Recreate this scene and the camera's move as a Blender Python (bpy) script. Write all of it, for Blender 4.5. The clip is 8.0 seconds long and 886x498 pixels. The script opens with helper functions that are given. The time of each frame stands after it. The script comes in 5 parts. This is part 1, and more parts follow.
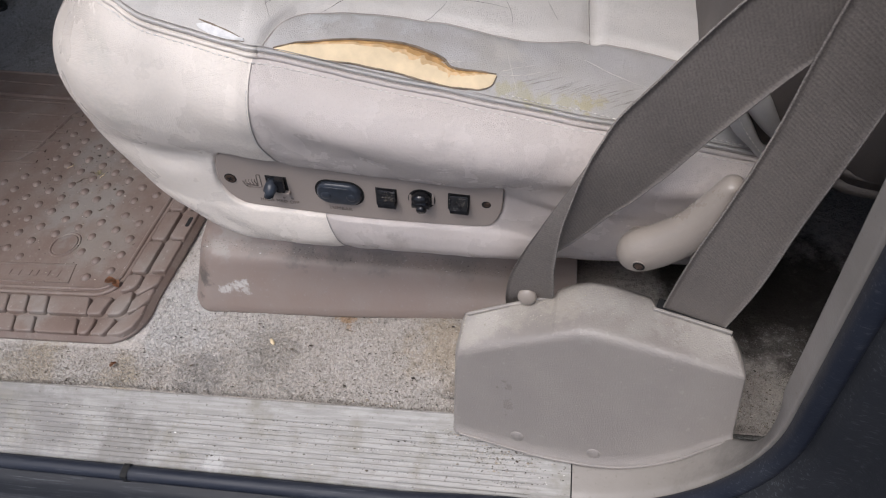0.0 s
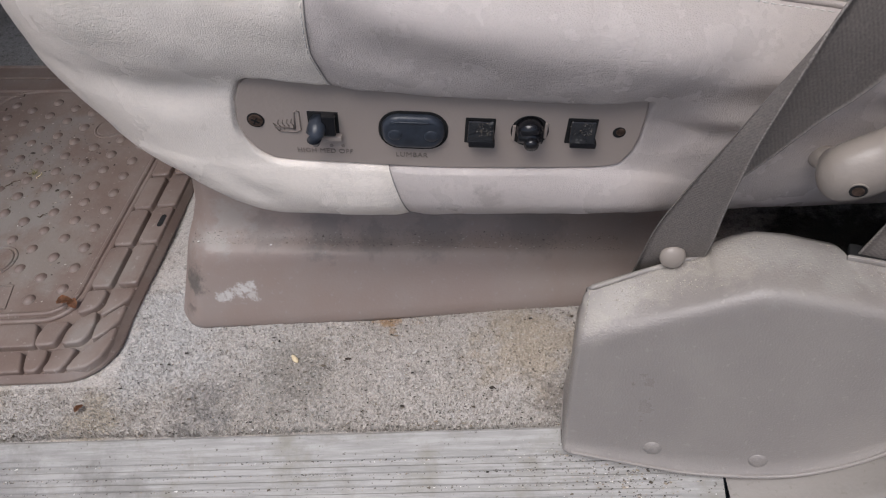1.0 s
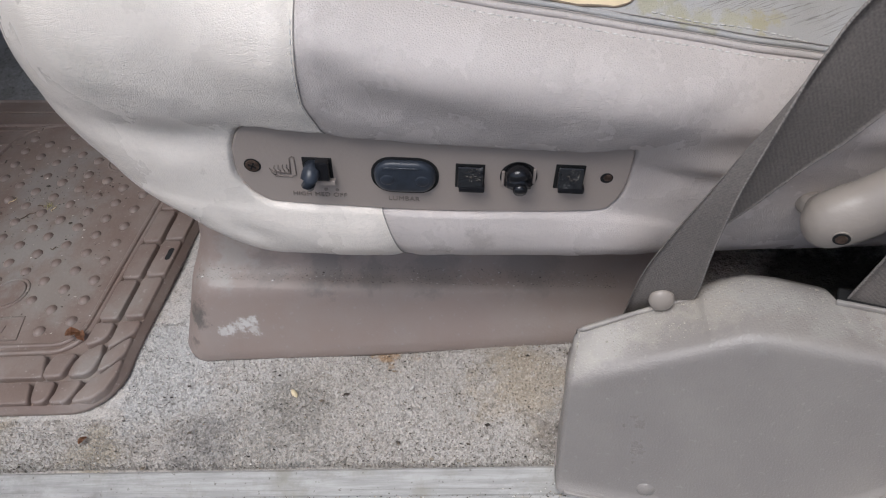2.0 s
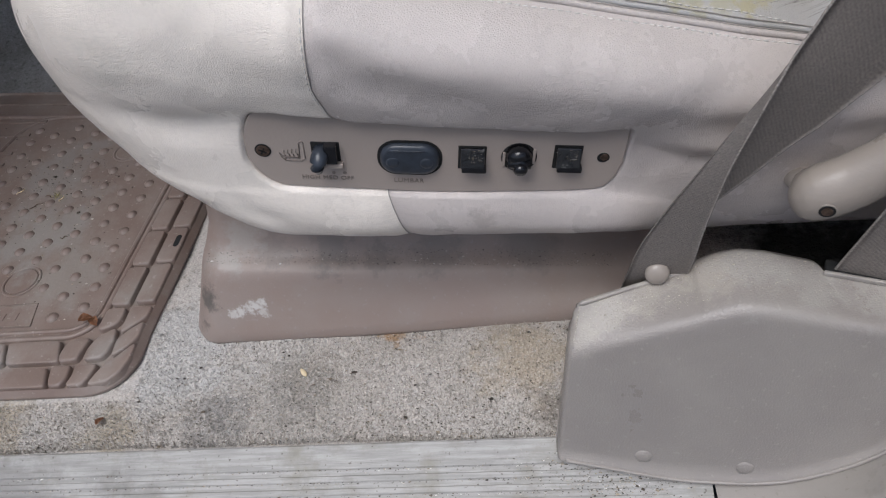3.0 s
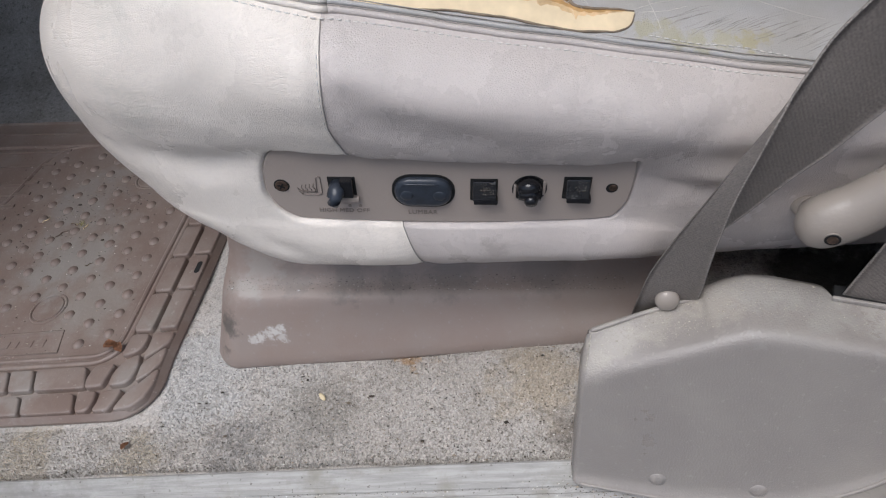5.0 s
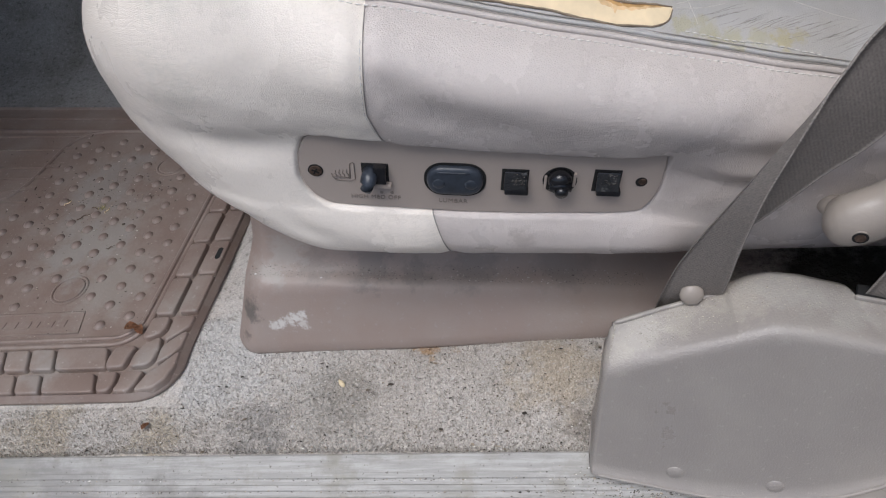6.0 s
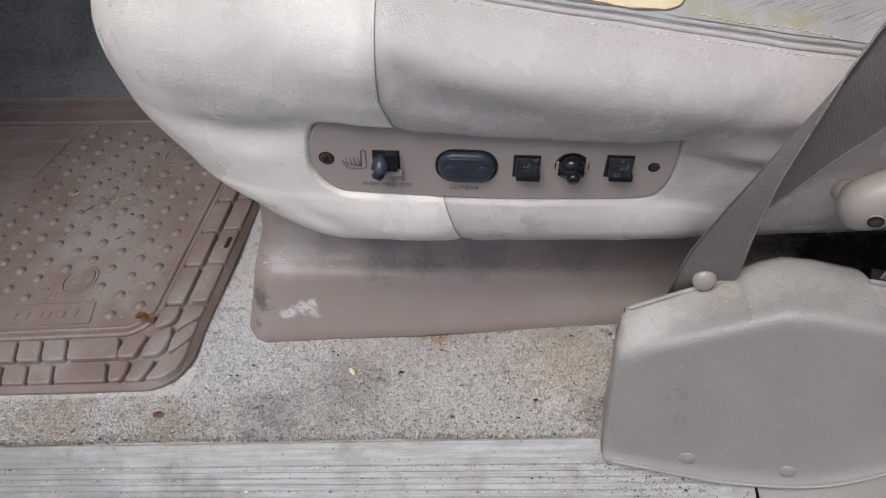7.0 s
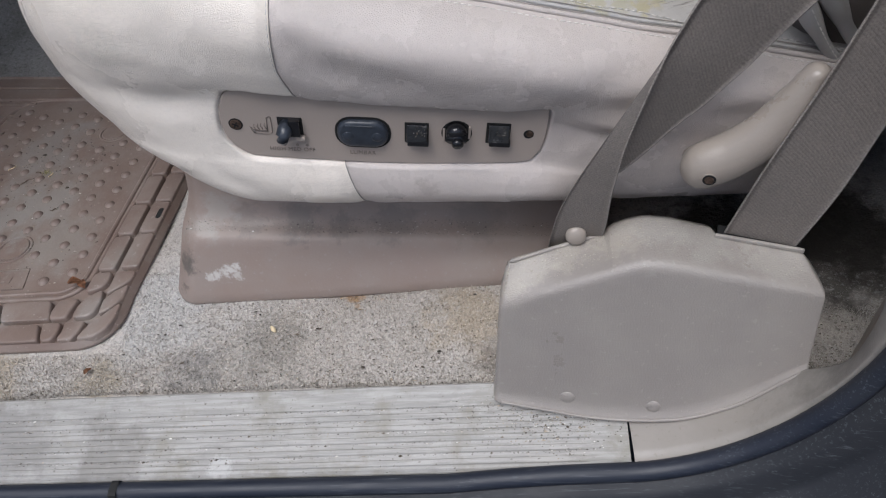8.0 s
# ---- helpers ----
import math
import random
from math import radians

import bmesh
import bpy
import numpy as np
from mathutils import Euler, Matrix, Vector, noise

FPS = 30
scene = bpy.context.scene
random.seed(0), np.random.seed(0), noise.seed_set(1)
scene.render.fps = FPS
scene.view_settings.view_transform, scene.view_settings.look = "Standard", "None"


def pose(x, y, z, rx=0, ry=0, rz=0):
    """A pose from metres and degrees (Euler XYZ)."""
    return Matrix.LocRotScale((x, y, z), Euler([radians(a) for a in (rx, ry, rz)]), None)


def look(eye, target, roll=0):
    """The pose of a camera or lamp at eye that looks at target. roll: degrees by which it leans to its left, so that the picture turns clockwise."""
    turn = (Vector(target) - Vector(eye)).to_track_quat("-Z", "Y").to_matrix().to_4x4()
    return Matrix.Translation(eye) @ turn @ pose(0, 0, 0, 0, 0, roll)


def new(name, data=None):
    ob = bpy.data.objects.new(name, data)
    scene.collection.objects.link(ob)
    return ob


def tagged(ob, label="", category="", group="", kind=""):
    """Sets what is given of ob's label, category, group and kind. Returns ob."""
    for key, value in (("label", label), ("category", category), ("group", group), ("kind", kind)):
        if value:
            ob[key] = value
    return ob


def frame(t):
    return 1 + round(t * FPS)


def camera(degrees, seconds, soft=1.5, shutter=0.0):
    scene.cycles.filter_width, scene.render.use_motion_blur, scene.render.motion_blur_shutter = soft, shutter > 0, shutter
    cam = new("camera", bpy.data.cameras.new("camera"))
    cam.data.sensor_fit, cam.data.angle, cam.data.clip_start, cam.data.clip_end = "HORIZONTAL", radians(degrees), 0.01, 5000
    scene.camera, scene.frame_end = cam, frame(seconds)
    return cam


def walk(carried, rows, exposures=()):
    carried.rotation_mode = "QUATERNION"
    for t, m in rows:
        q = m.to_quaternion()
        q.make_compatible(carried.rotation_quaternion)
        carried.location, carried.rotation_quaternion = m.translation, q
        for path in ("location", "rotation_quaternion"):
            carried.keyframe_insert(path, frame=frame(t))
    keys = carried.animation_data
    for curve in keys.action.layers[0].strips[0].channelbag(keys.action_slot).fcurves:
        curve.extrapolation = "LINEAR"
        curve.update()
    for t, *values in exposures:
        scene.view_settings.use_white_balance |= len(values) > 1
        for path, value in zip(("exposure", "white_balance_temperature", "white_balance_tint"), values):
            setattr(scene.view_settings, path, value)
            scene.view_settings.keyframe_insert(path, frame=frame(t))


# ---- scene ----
cam = camera(64.7, 8.0, 1.15)
PATH = [
    (0, (0.158, 0.038, 0.611), (-0.241, 1.28, -0.906), -12.3),
    (0.2, (0.124, 0.033, 0.594), (-0.295, 1.362, -0.841), -13.7),
    (0.5, (0.072, 0.053, 0.538), (-0.278, 1.443, -0.857), -11.0),
    (0.7, (0.040, 0.082, 0.507), (-0.245, 1.449, -0.925), -11.4),
    (1, (0.015, 0.094, 0.477), (-0.189, 1.41, -1.015), -9.8),
    (1.5, (0.027, 0.097, 0.494), (-0.207, 1.479, -0.933), -10.7),
    (1.7, (0.033, 0.099, 0.488), (-0.216, 1.474, -0.942), -10.4),
    (2.8, (0.032, 0.085, 0.497), (-0.221, 1.420, -0.971), -11.7),
    (3, (0.03, 0.081, 0.499), (-0.214, 1.419, -0.967), -11.5),
    (3.5, (0.033, 0.08, 0.507), (-0.213, 1.444, -0.935), -11.9),
    (4, (0.033, 0.082, 0.508), (-0.209, 1.452, -0.929), -11.7),
    (4.5, (0.032, 0.081, 0.51), (-0.213, 1.451, -0.927), -11.6),
    (4.7, (0.034, 0.081, 0.512), (-0.234, 1.442, -0.928), -12.6),
    (5.8, (0.024, 0.073, 0.521), (-0.286, 1.447, -0.900), -13.0),
    (6, (0.016, 0.069, 0.517), (-0.274, 1.435, -0.915), -11.7),
    (6.5, (0.012, 0.07, 0.517), (-0.284, 1.415, -0.933), -12.4),
    (7, (0.011, 0.068, 0.516), (-0.293, 1.411, -0.934), -12.6),
    (7.5, (0.018, 0.067, 0.512), (-0.263, 1.401, -0.952), -12.4),
    (7.8, (0.036, 0.057, 0.518), (-0.219, 1.385, -0.956), -12.2),
    (8, (0.063, 0.015, 0.532), (-0.134, 1.347, -0.946), -9.5),
]
walk(cam, [(t, look(eye, target, roll)) for t, eye, target, roll in PATH], ((0, 0.40, 6230, 13), (0.5, 0.43, 6230, 13), (1.0, 0.31, 6200, 13), (1.5, 0.38, 6030, 10), (3.0, 0.32, 6030, 10), (3.5, 0.36, 6030, 10), (8, 0.38, 6030, 10)))

# ---- light ----
world = bpy.data.worlds.new("sky")
scene.world = world
world.use_nodes = True
wn = world.node_tree
sky = wn.nodes.new("ShaderNodeTexSky")
sky.sky_type = "NISHITA"
sky.sun_disc = False
sky.sun_elevation = radians(64)
sky.sun_rotation = radians(200)
sky.air_density, sky.dust_density, sky.ozone_density = 1.0, 4.0, 1.0
wn.links.new(sky.outputs[0], wn.nodes["Background"].inputs[0])
wn.nodes["Background"].inputs[1].default_value = 0.085
sun_data = bpy.data.lights.new("sun", "SUN")
sun_data.energy, sun_data.angle, sun_data.color = 1.9, radians(42), (1.0, 0.985, 0.96)
sun = new("sun", sun_data)
sun.matrix_world = look((-0.6, -0.65, 3.8), (0, 0.4, 0.2))


# ---- materials ----
def node_mat(name):
    m = bpy.data.materials.new(name)
    m.use_nodes = True
    return m, m.node_tree, m.node_tree.nodes["Principled BSDF"]


def coords(nt, scale=(1, 1, 1)):
    tc = nt.nodes.new("ShaderNodeTexCoord")
    mp = nt.nodes.new("ShaderNodeMapping")
    mp.inputs["Scale"].default_value = scale
    nt.links.new(tc.outputs["Object"], mp.inputs[0])
    return mp.outputs[0]


def noise_tex(nt, vec, scale, detail=4, rough=0.55, distort=0.0):
    n = nt.nodes.new("ShaderNodeTexNoise")
    n.inputs["Scale"].default_value, n.inputs["Detail"].default_value = scale, detail
    n.inputs["Roughness"].default_value, n.inputs["Distortion"].default_value = rough, distort
    nt.links.new(vec, n.inputs["Vector"])
    return n.outputs[0]


def ramp(nt, fac, stops):
    r = nt.nodes.new("ShaderNodeValToRGB")
    nt.links.new(fac, r.inputs[0])
    e = r.color_ramp.elements
    while len(e) < len(stops):
        e.new(0.5)
    for k, (p, c) in enumerate(stops):
        e[k].position = p
        e[k].color = (c, c, c, 1) if isinstance(c, (int, float)) else (*c, 1)
    return r.outputs[0]


def mix(nt, fac, a, b, mode="MIX"):
    n = nt.nodes.new("ShaderNodeMix")
    n.data_type, n.blend_type = "RGBA", mode
    for sock, v in ((n.inputs[0], fac), (n.inputs[6], a), (n.inputs[7], b)):
        if isinstance(v, bpy.types.NodeSocket):
            nt.links.new(v, sock)
        elif isinstance(v, (int, float)):
            sock.default_value = v
        else:
            sock.default_value = (*v, 1)
    return n.outputs[2]


def bump(nt, bsdf, layers):
    """layers: (height, strength, distance in metres)"""
    last = None
    for h, s, d in layers:
        b = nt.nodes.new("ShaderNodeBump")
        b.inputs["Strength"].default_value, b.inputs["Distance"].default_value = s, d
        nt.links.new(h, b.inputs["Height"])
        if last:
            nt.links.new(last, b.inputs["Normal"])
        last = b.outputs[0]
    nt.links.new(last, bsdf.inputs["Normal"])


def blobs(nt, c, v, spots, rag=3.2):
    """Ragged patches: (centre, radius, colour, amount) laid over colour c."""
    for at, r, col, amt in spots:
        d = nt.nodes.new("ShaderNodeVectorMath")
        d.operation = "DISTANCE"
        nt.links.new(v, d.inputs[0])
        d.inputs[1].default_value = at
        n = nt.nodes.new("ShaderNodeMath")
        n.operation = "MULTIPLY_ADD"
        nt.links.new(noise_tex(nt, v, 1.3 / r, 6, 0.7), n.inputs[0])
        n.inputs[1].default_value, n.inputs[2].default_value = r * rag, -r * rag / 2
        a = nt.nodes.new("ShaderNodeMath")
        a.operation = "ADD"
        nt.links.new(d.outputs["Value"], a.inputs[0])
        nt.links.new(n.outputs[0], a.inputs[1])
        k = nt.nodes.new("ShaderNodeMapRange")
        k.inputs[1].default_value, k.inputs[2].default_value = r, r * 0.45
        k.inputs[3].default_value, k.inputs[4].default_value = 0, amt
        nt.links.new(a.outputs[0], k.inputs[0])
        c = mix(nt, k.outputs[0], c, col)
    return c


def leather(name, base, dirt, rough=0.42, dirt_at=(0.5, 0.75), crack=0.0, spots=()):
    m, nt, b = node_mat(name)
    v = coords(nt)
    blot = noise_tex(nt, v, 14, 5, 0.6)
    fine = noise_tex(nt, v, 420, 3, 0.6)
    c = mix(nt, ramp(nt, blot, [(dirt_at[0], 0.0), (dirt_at[1], 0.8)]), base, dirt)
    c = mix(nt, ramp(nt, fine, [(0.42, 0.0), (0.75, 0.3)]), c, [k * 0.84 for k in base])
    pores = nt.nodes.new("ShaderNodeTexVoronoi")
    pores.feature = "DISTANCE_TO_EDGE"
    pores.inputs["Scale"].default_value = 640
    nt.links.new(coords(nt, (1, 1, 1.7)), pores.inputs["Vector"])
    pebble = ramp(nt, pores.outputs[0], [(0.0, 0.0), (0.28, 1.0)])
    # short sideways wrinkles, gathered in patches where the hide has flexed
    wav = noise_tex(nt, coords(nt, (1, 1, 3.6)), 95, 3, 0.5, 0.35)
    wrinkle = ramp(nt, wav, [(0.44, 1.0), (0.495, 0.0), (0.505, 0.0), (0.56, 1.0)])
    flexed = ramp(nt, noise_tex(nt, v, 13, 3, 0.55), [(0.47, 0.0), (0.66, 1.0)])
    wrinkle = mix(nt, flexed, (1, 1, 1), wrinkle)
    c = mix(nt, wrinkle, mix(nt, 0.10, c, [k * 0.5 for k in dirt]), c)
    layers = [(noise_tex(nt, v, 26, 2, 0.5), 0.22, 0.004), (wrinkle, 0.30, 0.0007), (pebble, 0.40, 0.0004), (noise_tex(nt, coords(nt, (1, 1, 2.2)), 330, 3, 0.55), 0.14, 0.0006)]
    if crack > 0:
        keep = None
        for turn, sc, patch in ((-38, 13, 0.40), (52, 9, 0.46)):
            tc = nt.nodes.new("ShaderNodeTexCoord")
            mp = nt.nodes.new("ShaderNodeMapping")
            mp.inputs["Rotation"].default_value = (0, 0, radians(turn))
            mp.inputs["Scale"].default_value = (1.0, 5.0, 1.0)
            nt.links.new(tc.outputs["Object"], mp.inputs[0])
            wav = noise_tex(nt, mp.outputs[0], sc, 3, 0.55, 0.3)
            line = ramp(nt, wav, [(0.490, 1.0), (0.499, 0.0), (0.501, 0.0), (0.510, 1.0)])
            patchy = ramp(nt, noise_tex(nt, v, 17 + sc * 0.3, 3), [(patch, 0.0), (patch + 0.12, 1.0)])
            one = mix(nt, patchy, (1, 1, 1), line)
            keep = one if keep is None else mix(nt, 1.0, keep, one, "MULTIPLY")
        layers.append((keep, crack, 0.0012))
        c = mix(nt, keep, [k * 0.68 for k in dirt], c)
    c = blobs(nt, c, v, spots)
    nt.links.new(c, b.inputs["Base Color"])
    nt.links.new(ramp(nt, blot, [(0.3, rough - 0.05), (0.75, rough + 0.12)]), b.inputs["Roughness"])
    bump(nt, b, layers)
    return m


def plastic(name, base, rough=0.45, dust=(0.4, 0.37, 0.33), dust_amt=0.25, grain=420, strength=0.25, stains_shade=()):
    m, nt, b = node_mat(name)
    v = coords(nt)
    blot = noise_tex(nt, v, 18, 6, 0.65)
    spots = noise_tex(nt, v, 240, 2, 0.5)
    c = mix(nt, ramp(nt, blot, [(0.42, 0.0), (0.8, dust_amt)]), base, dust)
    c = mix(nt, ramp(nt, spots, [(0.66, 0.0), (0.72, dust_amt)]), c, dust)
    c = blobs(nt, c, v, stains_shade)
    nt.links.new(c, b.inputs["Base Color"])
    nt.links.new(ramp(nt, blot, [(0.3, rough - 0.06), (0.8, rough + 0.18)]), b.inputs["Roughness"])
    bump(nt, b, [(noise_tex(nt, coords(nt, (1, 1, 1.5)), grain, 2, 0.5), strength, 0.0007), (noise_tex(nt, v, 30, 2), 0.12, 0.002)])
    return m


def simple(name, base, rough=0.5, metal=0.0, var=0.15, scale=60, relief=0.15):
    m, nt, b = node_mat(name)
    v = coords(nt)
    n = noise_tex(nt, v, scale, 5, 0.6)
    nt.links.new(mix(nt, ramp(nt, n, [(0.35, 0.0), (0.7, 1.0)]), [k * (1 - var) for k in base], [min(1, k * (1 + var)) for k in base]), b.inputs["Base Color"])
    b.inputs["Roughness"].default_value, b.inputs["Metallic"].default_value = rough, metal
    bump(nt, b, [(n, relief, 0.0006)])
    return m


CREAM = leather("cream_leather", (0.85, 0.775, 0.69), (0.74, 0.67, 0.58), 0.25, (0.55, 0.9), 0, [((-0.195, 0.43, 0.31), 0.03, (0.60, 0.58, 0.51), 0.35), ((-0.19, 0.42, 0.36), 0.02, (0.60, 0.58, 0.51), 0.3)])
LILAC = leather("grey_leather", (0.578, 0.520, 0.484), (0.51, 0.455, 0.42), 0.26, (0.5, 0.85), 0, [((0.0, 0.41, 0.163), 0.010, (0.33, 0.29, 0.26), 0.5)])
GREEN = (0.42, 0.385, 0.25)
WORN = leather("worn_leather", (0.49, 0.475, 0.465), (0.41, 0.385, 0.34), 0.34, (0.45, 0.7), 0.0, [((0.098, 0.4365, 0.3025), 0.008, GREEN, 0.7), ((0.112, 0.438, 0.2985), 0.009, GREEN, 0.65), ((0.128, 0.4355, 0.292), 0.008, GREEN, 0.7), ((0.143, 0.4365, 0.2890), 0.008, GREEN, 0.65), ((0.155, 0.439, 0.2865), 0.008, (0.42, 0.36, 0.16), 0.6), ((0.166, 0.4435, 0.2855), 0.006, (0.42, 0.36, 0.16), 0.5), ((0.118, 0.434, 0.294), 0.007, GREEN, 0.6), ((-0.035, 0.463, 0.35), 0.014, (0.58, 0.585, 0.58), 0.6), ((0.0, 0.470, 0.345), 0.014, (0.58, 0.585, 0.58), 0.6), ((0.03, 0.475, 0.335), 0.012, (0.56, 0.56, 0.555), 0.5), ((0.10, 0.465, 0.315), 0.016, (0.56, 0.53, 0.48), 0.5)])
INSERT = leather("insert_leather", (0.67, 0.64, 0.60), (0.58, 0.55, 0.51), 0.4, (0.5, 0.85), 0.0)
# brown base darkened further: the closed rear cabin's shade is in this colour
BACKREST = leather("brown_leather_shade", (0.15, 0.128, 0.115), (0.115, 0.10, 0.09), 0.5)
PIPING = leather("piping_leather", (0.36, 0.33, 0.30), (0.27, 0.245, 0.215), 0.6)
THREAD = simple("thread", (0.70, 0.67, 0.63), 0.7)
FOAM = simple("foam", (0.84, 0.68, 0.45), 0.9, 0, 0.10, 60, 0.6)
BROWNED_SHADE = [simple("browned_foam_shade", c, 0.9, 0, 0.25, 110, 0.6) for c in ((0.70, 0.49, 0.27), (0.52, 0.31, 0.125), (0.30, 0.165, 0.065))]
LINING = simple("lining", (0.88, 0.87, 0.85), 0.9, 0, 0.1, 200, 0.5)
LIP = simple("torn_edge", (0.24, 0.185, 0.13), 0.75, 0, 0.4, 90, 0.5)
TRIM = plastic("tan_trim", (0.335, 0.29, 0.25), 0.4)
PLATE = plastic("switch_plate", (0.385, 0.325, 0.283), 0.42, dust_amt=0.12)
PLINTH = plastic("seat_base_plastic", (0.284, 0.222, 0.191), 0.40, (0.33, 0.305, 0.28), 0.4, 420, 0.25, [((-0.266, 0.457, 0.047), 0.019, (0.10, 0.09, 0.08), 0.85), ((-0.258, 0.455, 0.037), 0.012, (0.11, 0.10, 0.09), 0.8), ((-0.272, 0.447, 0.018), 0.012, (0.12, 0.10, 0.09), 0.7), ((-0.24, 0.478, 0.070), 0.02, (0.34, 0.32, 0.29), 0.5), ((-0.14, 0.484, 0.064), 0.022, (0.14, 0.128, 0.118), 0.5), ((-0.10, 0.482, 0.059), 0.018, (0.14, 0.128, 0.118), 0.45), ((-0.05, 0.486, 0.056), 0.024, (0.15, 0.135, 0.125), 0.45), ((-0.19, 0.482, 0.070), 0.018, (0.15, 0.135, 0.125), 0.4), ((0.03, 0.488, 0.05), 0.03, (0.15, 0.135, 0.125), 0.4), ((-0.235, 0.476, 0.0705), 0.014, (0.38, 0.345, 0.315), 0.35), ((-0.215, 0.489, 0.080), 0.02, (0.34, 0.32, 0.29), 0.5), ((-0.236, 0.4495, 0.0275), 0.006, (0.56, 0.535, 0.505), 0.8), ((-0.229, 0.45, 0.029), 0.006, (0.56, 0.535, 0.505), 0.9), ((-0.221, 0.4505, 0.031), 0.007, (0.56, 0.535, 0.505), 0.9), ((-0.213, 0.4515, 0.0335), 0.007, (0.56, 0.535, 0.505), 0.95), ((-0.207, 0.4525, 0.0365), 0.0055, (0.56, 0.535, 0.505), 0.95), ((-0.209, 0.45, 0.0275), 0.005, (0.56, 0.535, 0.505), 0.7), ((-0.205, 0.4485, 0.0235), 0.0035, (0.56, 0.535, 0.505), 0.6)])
COVER = plastic("cover_plastic", (0.278, 0.251, 0.230), 0.31, (0.40, 0.37, 0.325), 0.35, 700, 0.7, [((0.075, 0.362, 0.119), 0.020, (0.42, 0.385, 0.33), 0.4), ((0.105, 0.370, 0.129), 0.020, (0.42, 0.385, 0.33), 0.4), ((0.140, 0.378, 0.137), 0.024, (0.42, 0.38, 0.325), 0.5), ((0.17, 0.378, 0.139), 0.03, (0.40, 0.38, 0.35), 0.5), ((0.205, 0.366, 0.136), 0.026, (0.40, 0.38, 0.35), 0.45), ((0.245, 0.350, 0.131), 0.024, (0.40, 0.375, 0.34), 0.4), ((0.06, 0.352, 0.105), 0.014, (0.44, 0.40, 0.34), 0.35)])
HANDLE = plastic("handle_plastic", (0.305, 0.264, 0.228), 0.27, dust_amt=0.1)
BLACK = simple("black_plastic", (0.012, 0.012, 0.014), 0.18, 0, 0.3, 150)
GRIT_DUST = plastic("dusty_black", (0.012, 0.012, 0.014), 0.2, (0.13, 0.127, 0.12), 0.55, 500, 0.3)
ROCKER = simple("slate_plastic", (0.035, 0.042, 0.055), 0.33, 0, 0.25, 150)
DARK = simple("dark_hole", (0.01, 0.01, 0.01), 0.8)
STEEL = simple("dull_steel", (0.35, 0.32, 0.28), 0.45, 0.8, 0.3, 150)
RUST = simple("rusty_screw", (0.12, 0.08, 0.06), 0.55, 0.6, 0.5, 300)
INK = simple("printed_ink", (0.225, 0.188, 0.163), 0.6)
RUBBER = plastic("mat_rubber", (0.205, 0.151, 0.126), 0.42, (0.36, 0.325, 0.29), 0.55, 300, 0.35, [((-0.50, 0.60, 0.005), 0.07, (0.30, 0.28, 0.255), 0.7), ((-0.44, 0.53, 0.005), 0.05, (0.29, 0.265, 0.235), 0.6), ((-0.52, 0.70, 0.005), 0.06, (0.28, 0.26, 0.24), 0.6), ((-0.47, 0.42, 0.008), 0.035, (0.30, 0.275, 0.25), 0.55), ((-0.36, 0.43, 0.008), 0.02, (0.29, 0.265, 0.24), 0.5), ((-0.35, 0.50, 0.008), 0.02, (0.28, 0.26, 0.23), 0.4)])
LEAF = simple("dry_leaf", (0.26, 0.12, 0.06), 0.8, 0, 0.4, 200)
SEED = simple("pale_seed", (0.75, 0.62, 0.4), 0.7)
DIRT = simple("dark_crumb", (0.06, 0.045, 0.035), 0.9, 0, 0.5, 300)
GRIT = simple("pale_grit", (0.62, 0.6, 0.56), 0.9, 0, 0.3, 300)
ASPHALT = simple("asphalt", (0.055, 0.055, 0.058), 0.9, 0, 0.5, 120, 0.8)
HEADLINER = simple("grey_headliner", (0.4, 0.38, 0.35), 0.9, 0, 0.08, 80)


def carpet_mat(name, base, stain, pale, spots=(), rear_shade=()):
    m, nt, b = node_mat(name)
    v = coords(nt)
    big = noise_tex(nt, v, 9, 5, 0.6)
    fibre = noise_tex(nt, v, 620, 3, 0.7)
    clump = noise_tex(nt, v, 190, 3, 0.6)
    c = mix(nt, ramp(nt, big, [(0.45, 0.0), (0.72, 1.0)]), base, stain)
    c = mix(nt, ramp(nt, noise_tex(nt, v, 5.5, 4), [(0.5, 0.0), (0.7, 0.7)]), c, pale)
    c = blobs(nt, c, v, spots)
    c = mix(nt, ramp(nt, fibre, [(0.35, 0.5), (0.52, 0.0)]), c, [k * 0.40 for k in base])
    c = mix(nt, ramp(nt, fibre, [(0.56, 0.0), (0.72, 0.6)]), c, [min(1, k * 1.5) for k in base])
    c = mix(nt, ramp(nt, clump, [(0.56, 0.0), (0.68, 0.6)]), c, [k * 0.45 for k in stain])
    c = mix(nt, ramp(nt, clump, [(0.30, 0.5), (0.42, 0.0)]), c, pale)
    # shade painted over the fibres as near-black patches
    c = blobs(nt, c, v, rear_shade)
    nt.links.new(c, b.inputs["Base Color"])
    b.inputs["Roughness"].default_value = 0.95
    b.inputs["Specular IOR Level"].default_value = 0.15
    bump(nt, b, [(fibre, 0.7, 0.0015), (clump, 0.6, 0.003)])
    return m


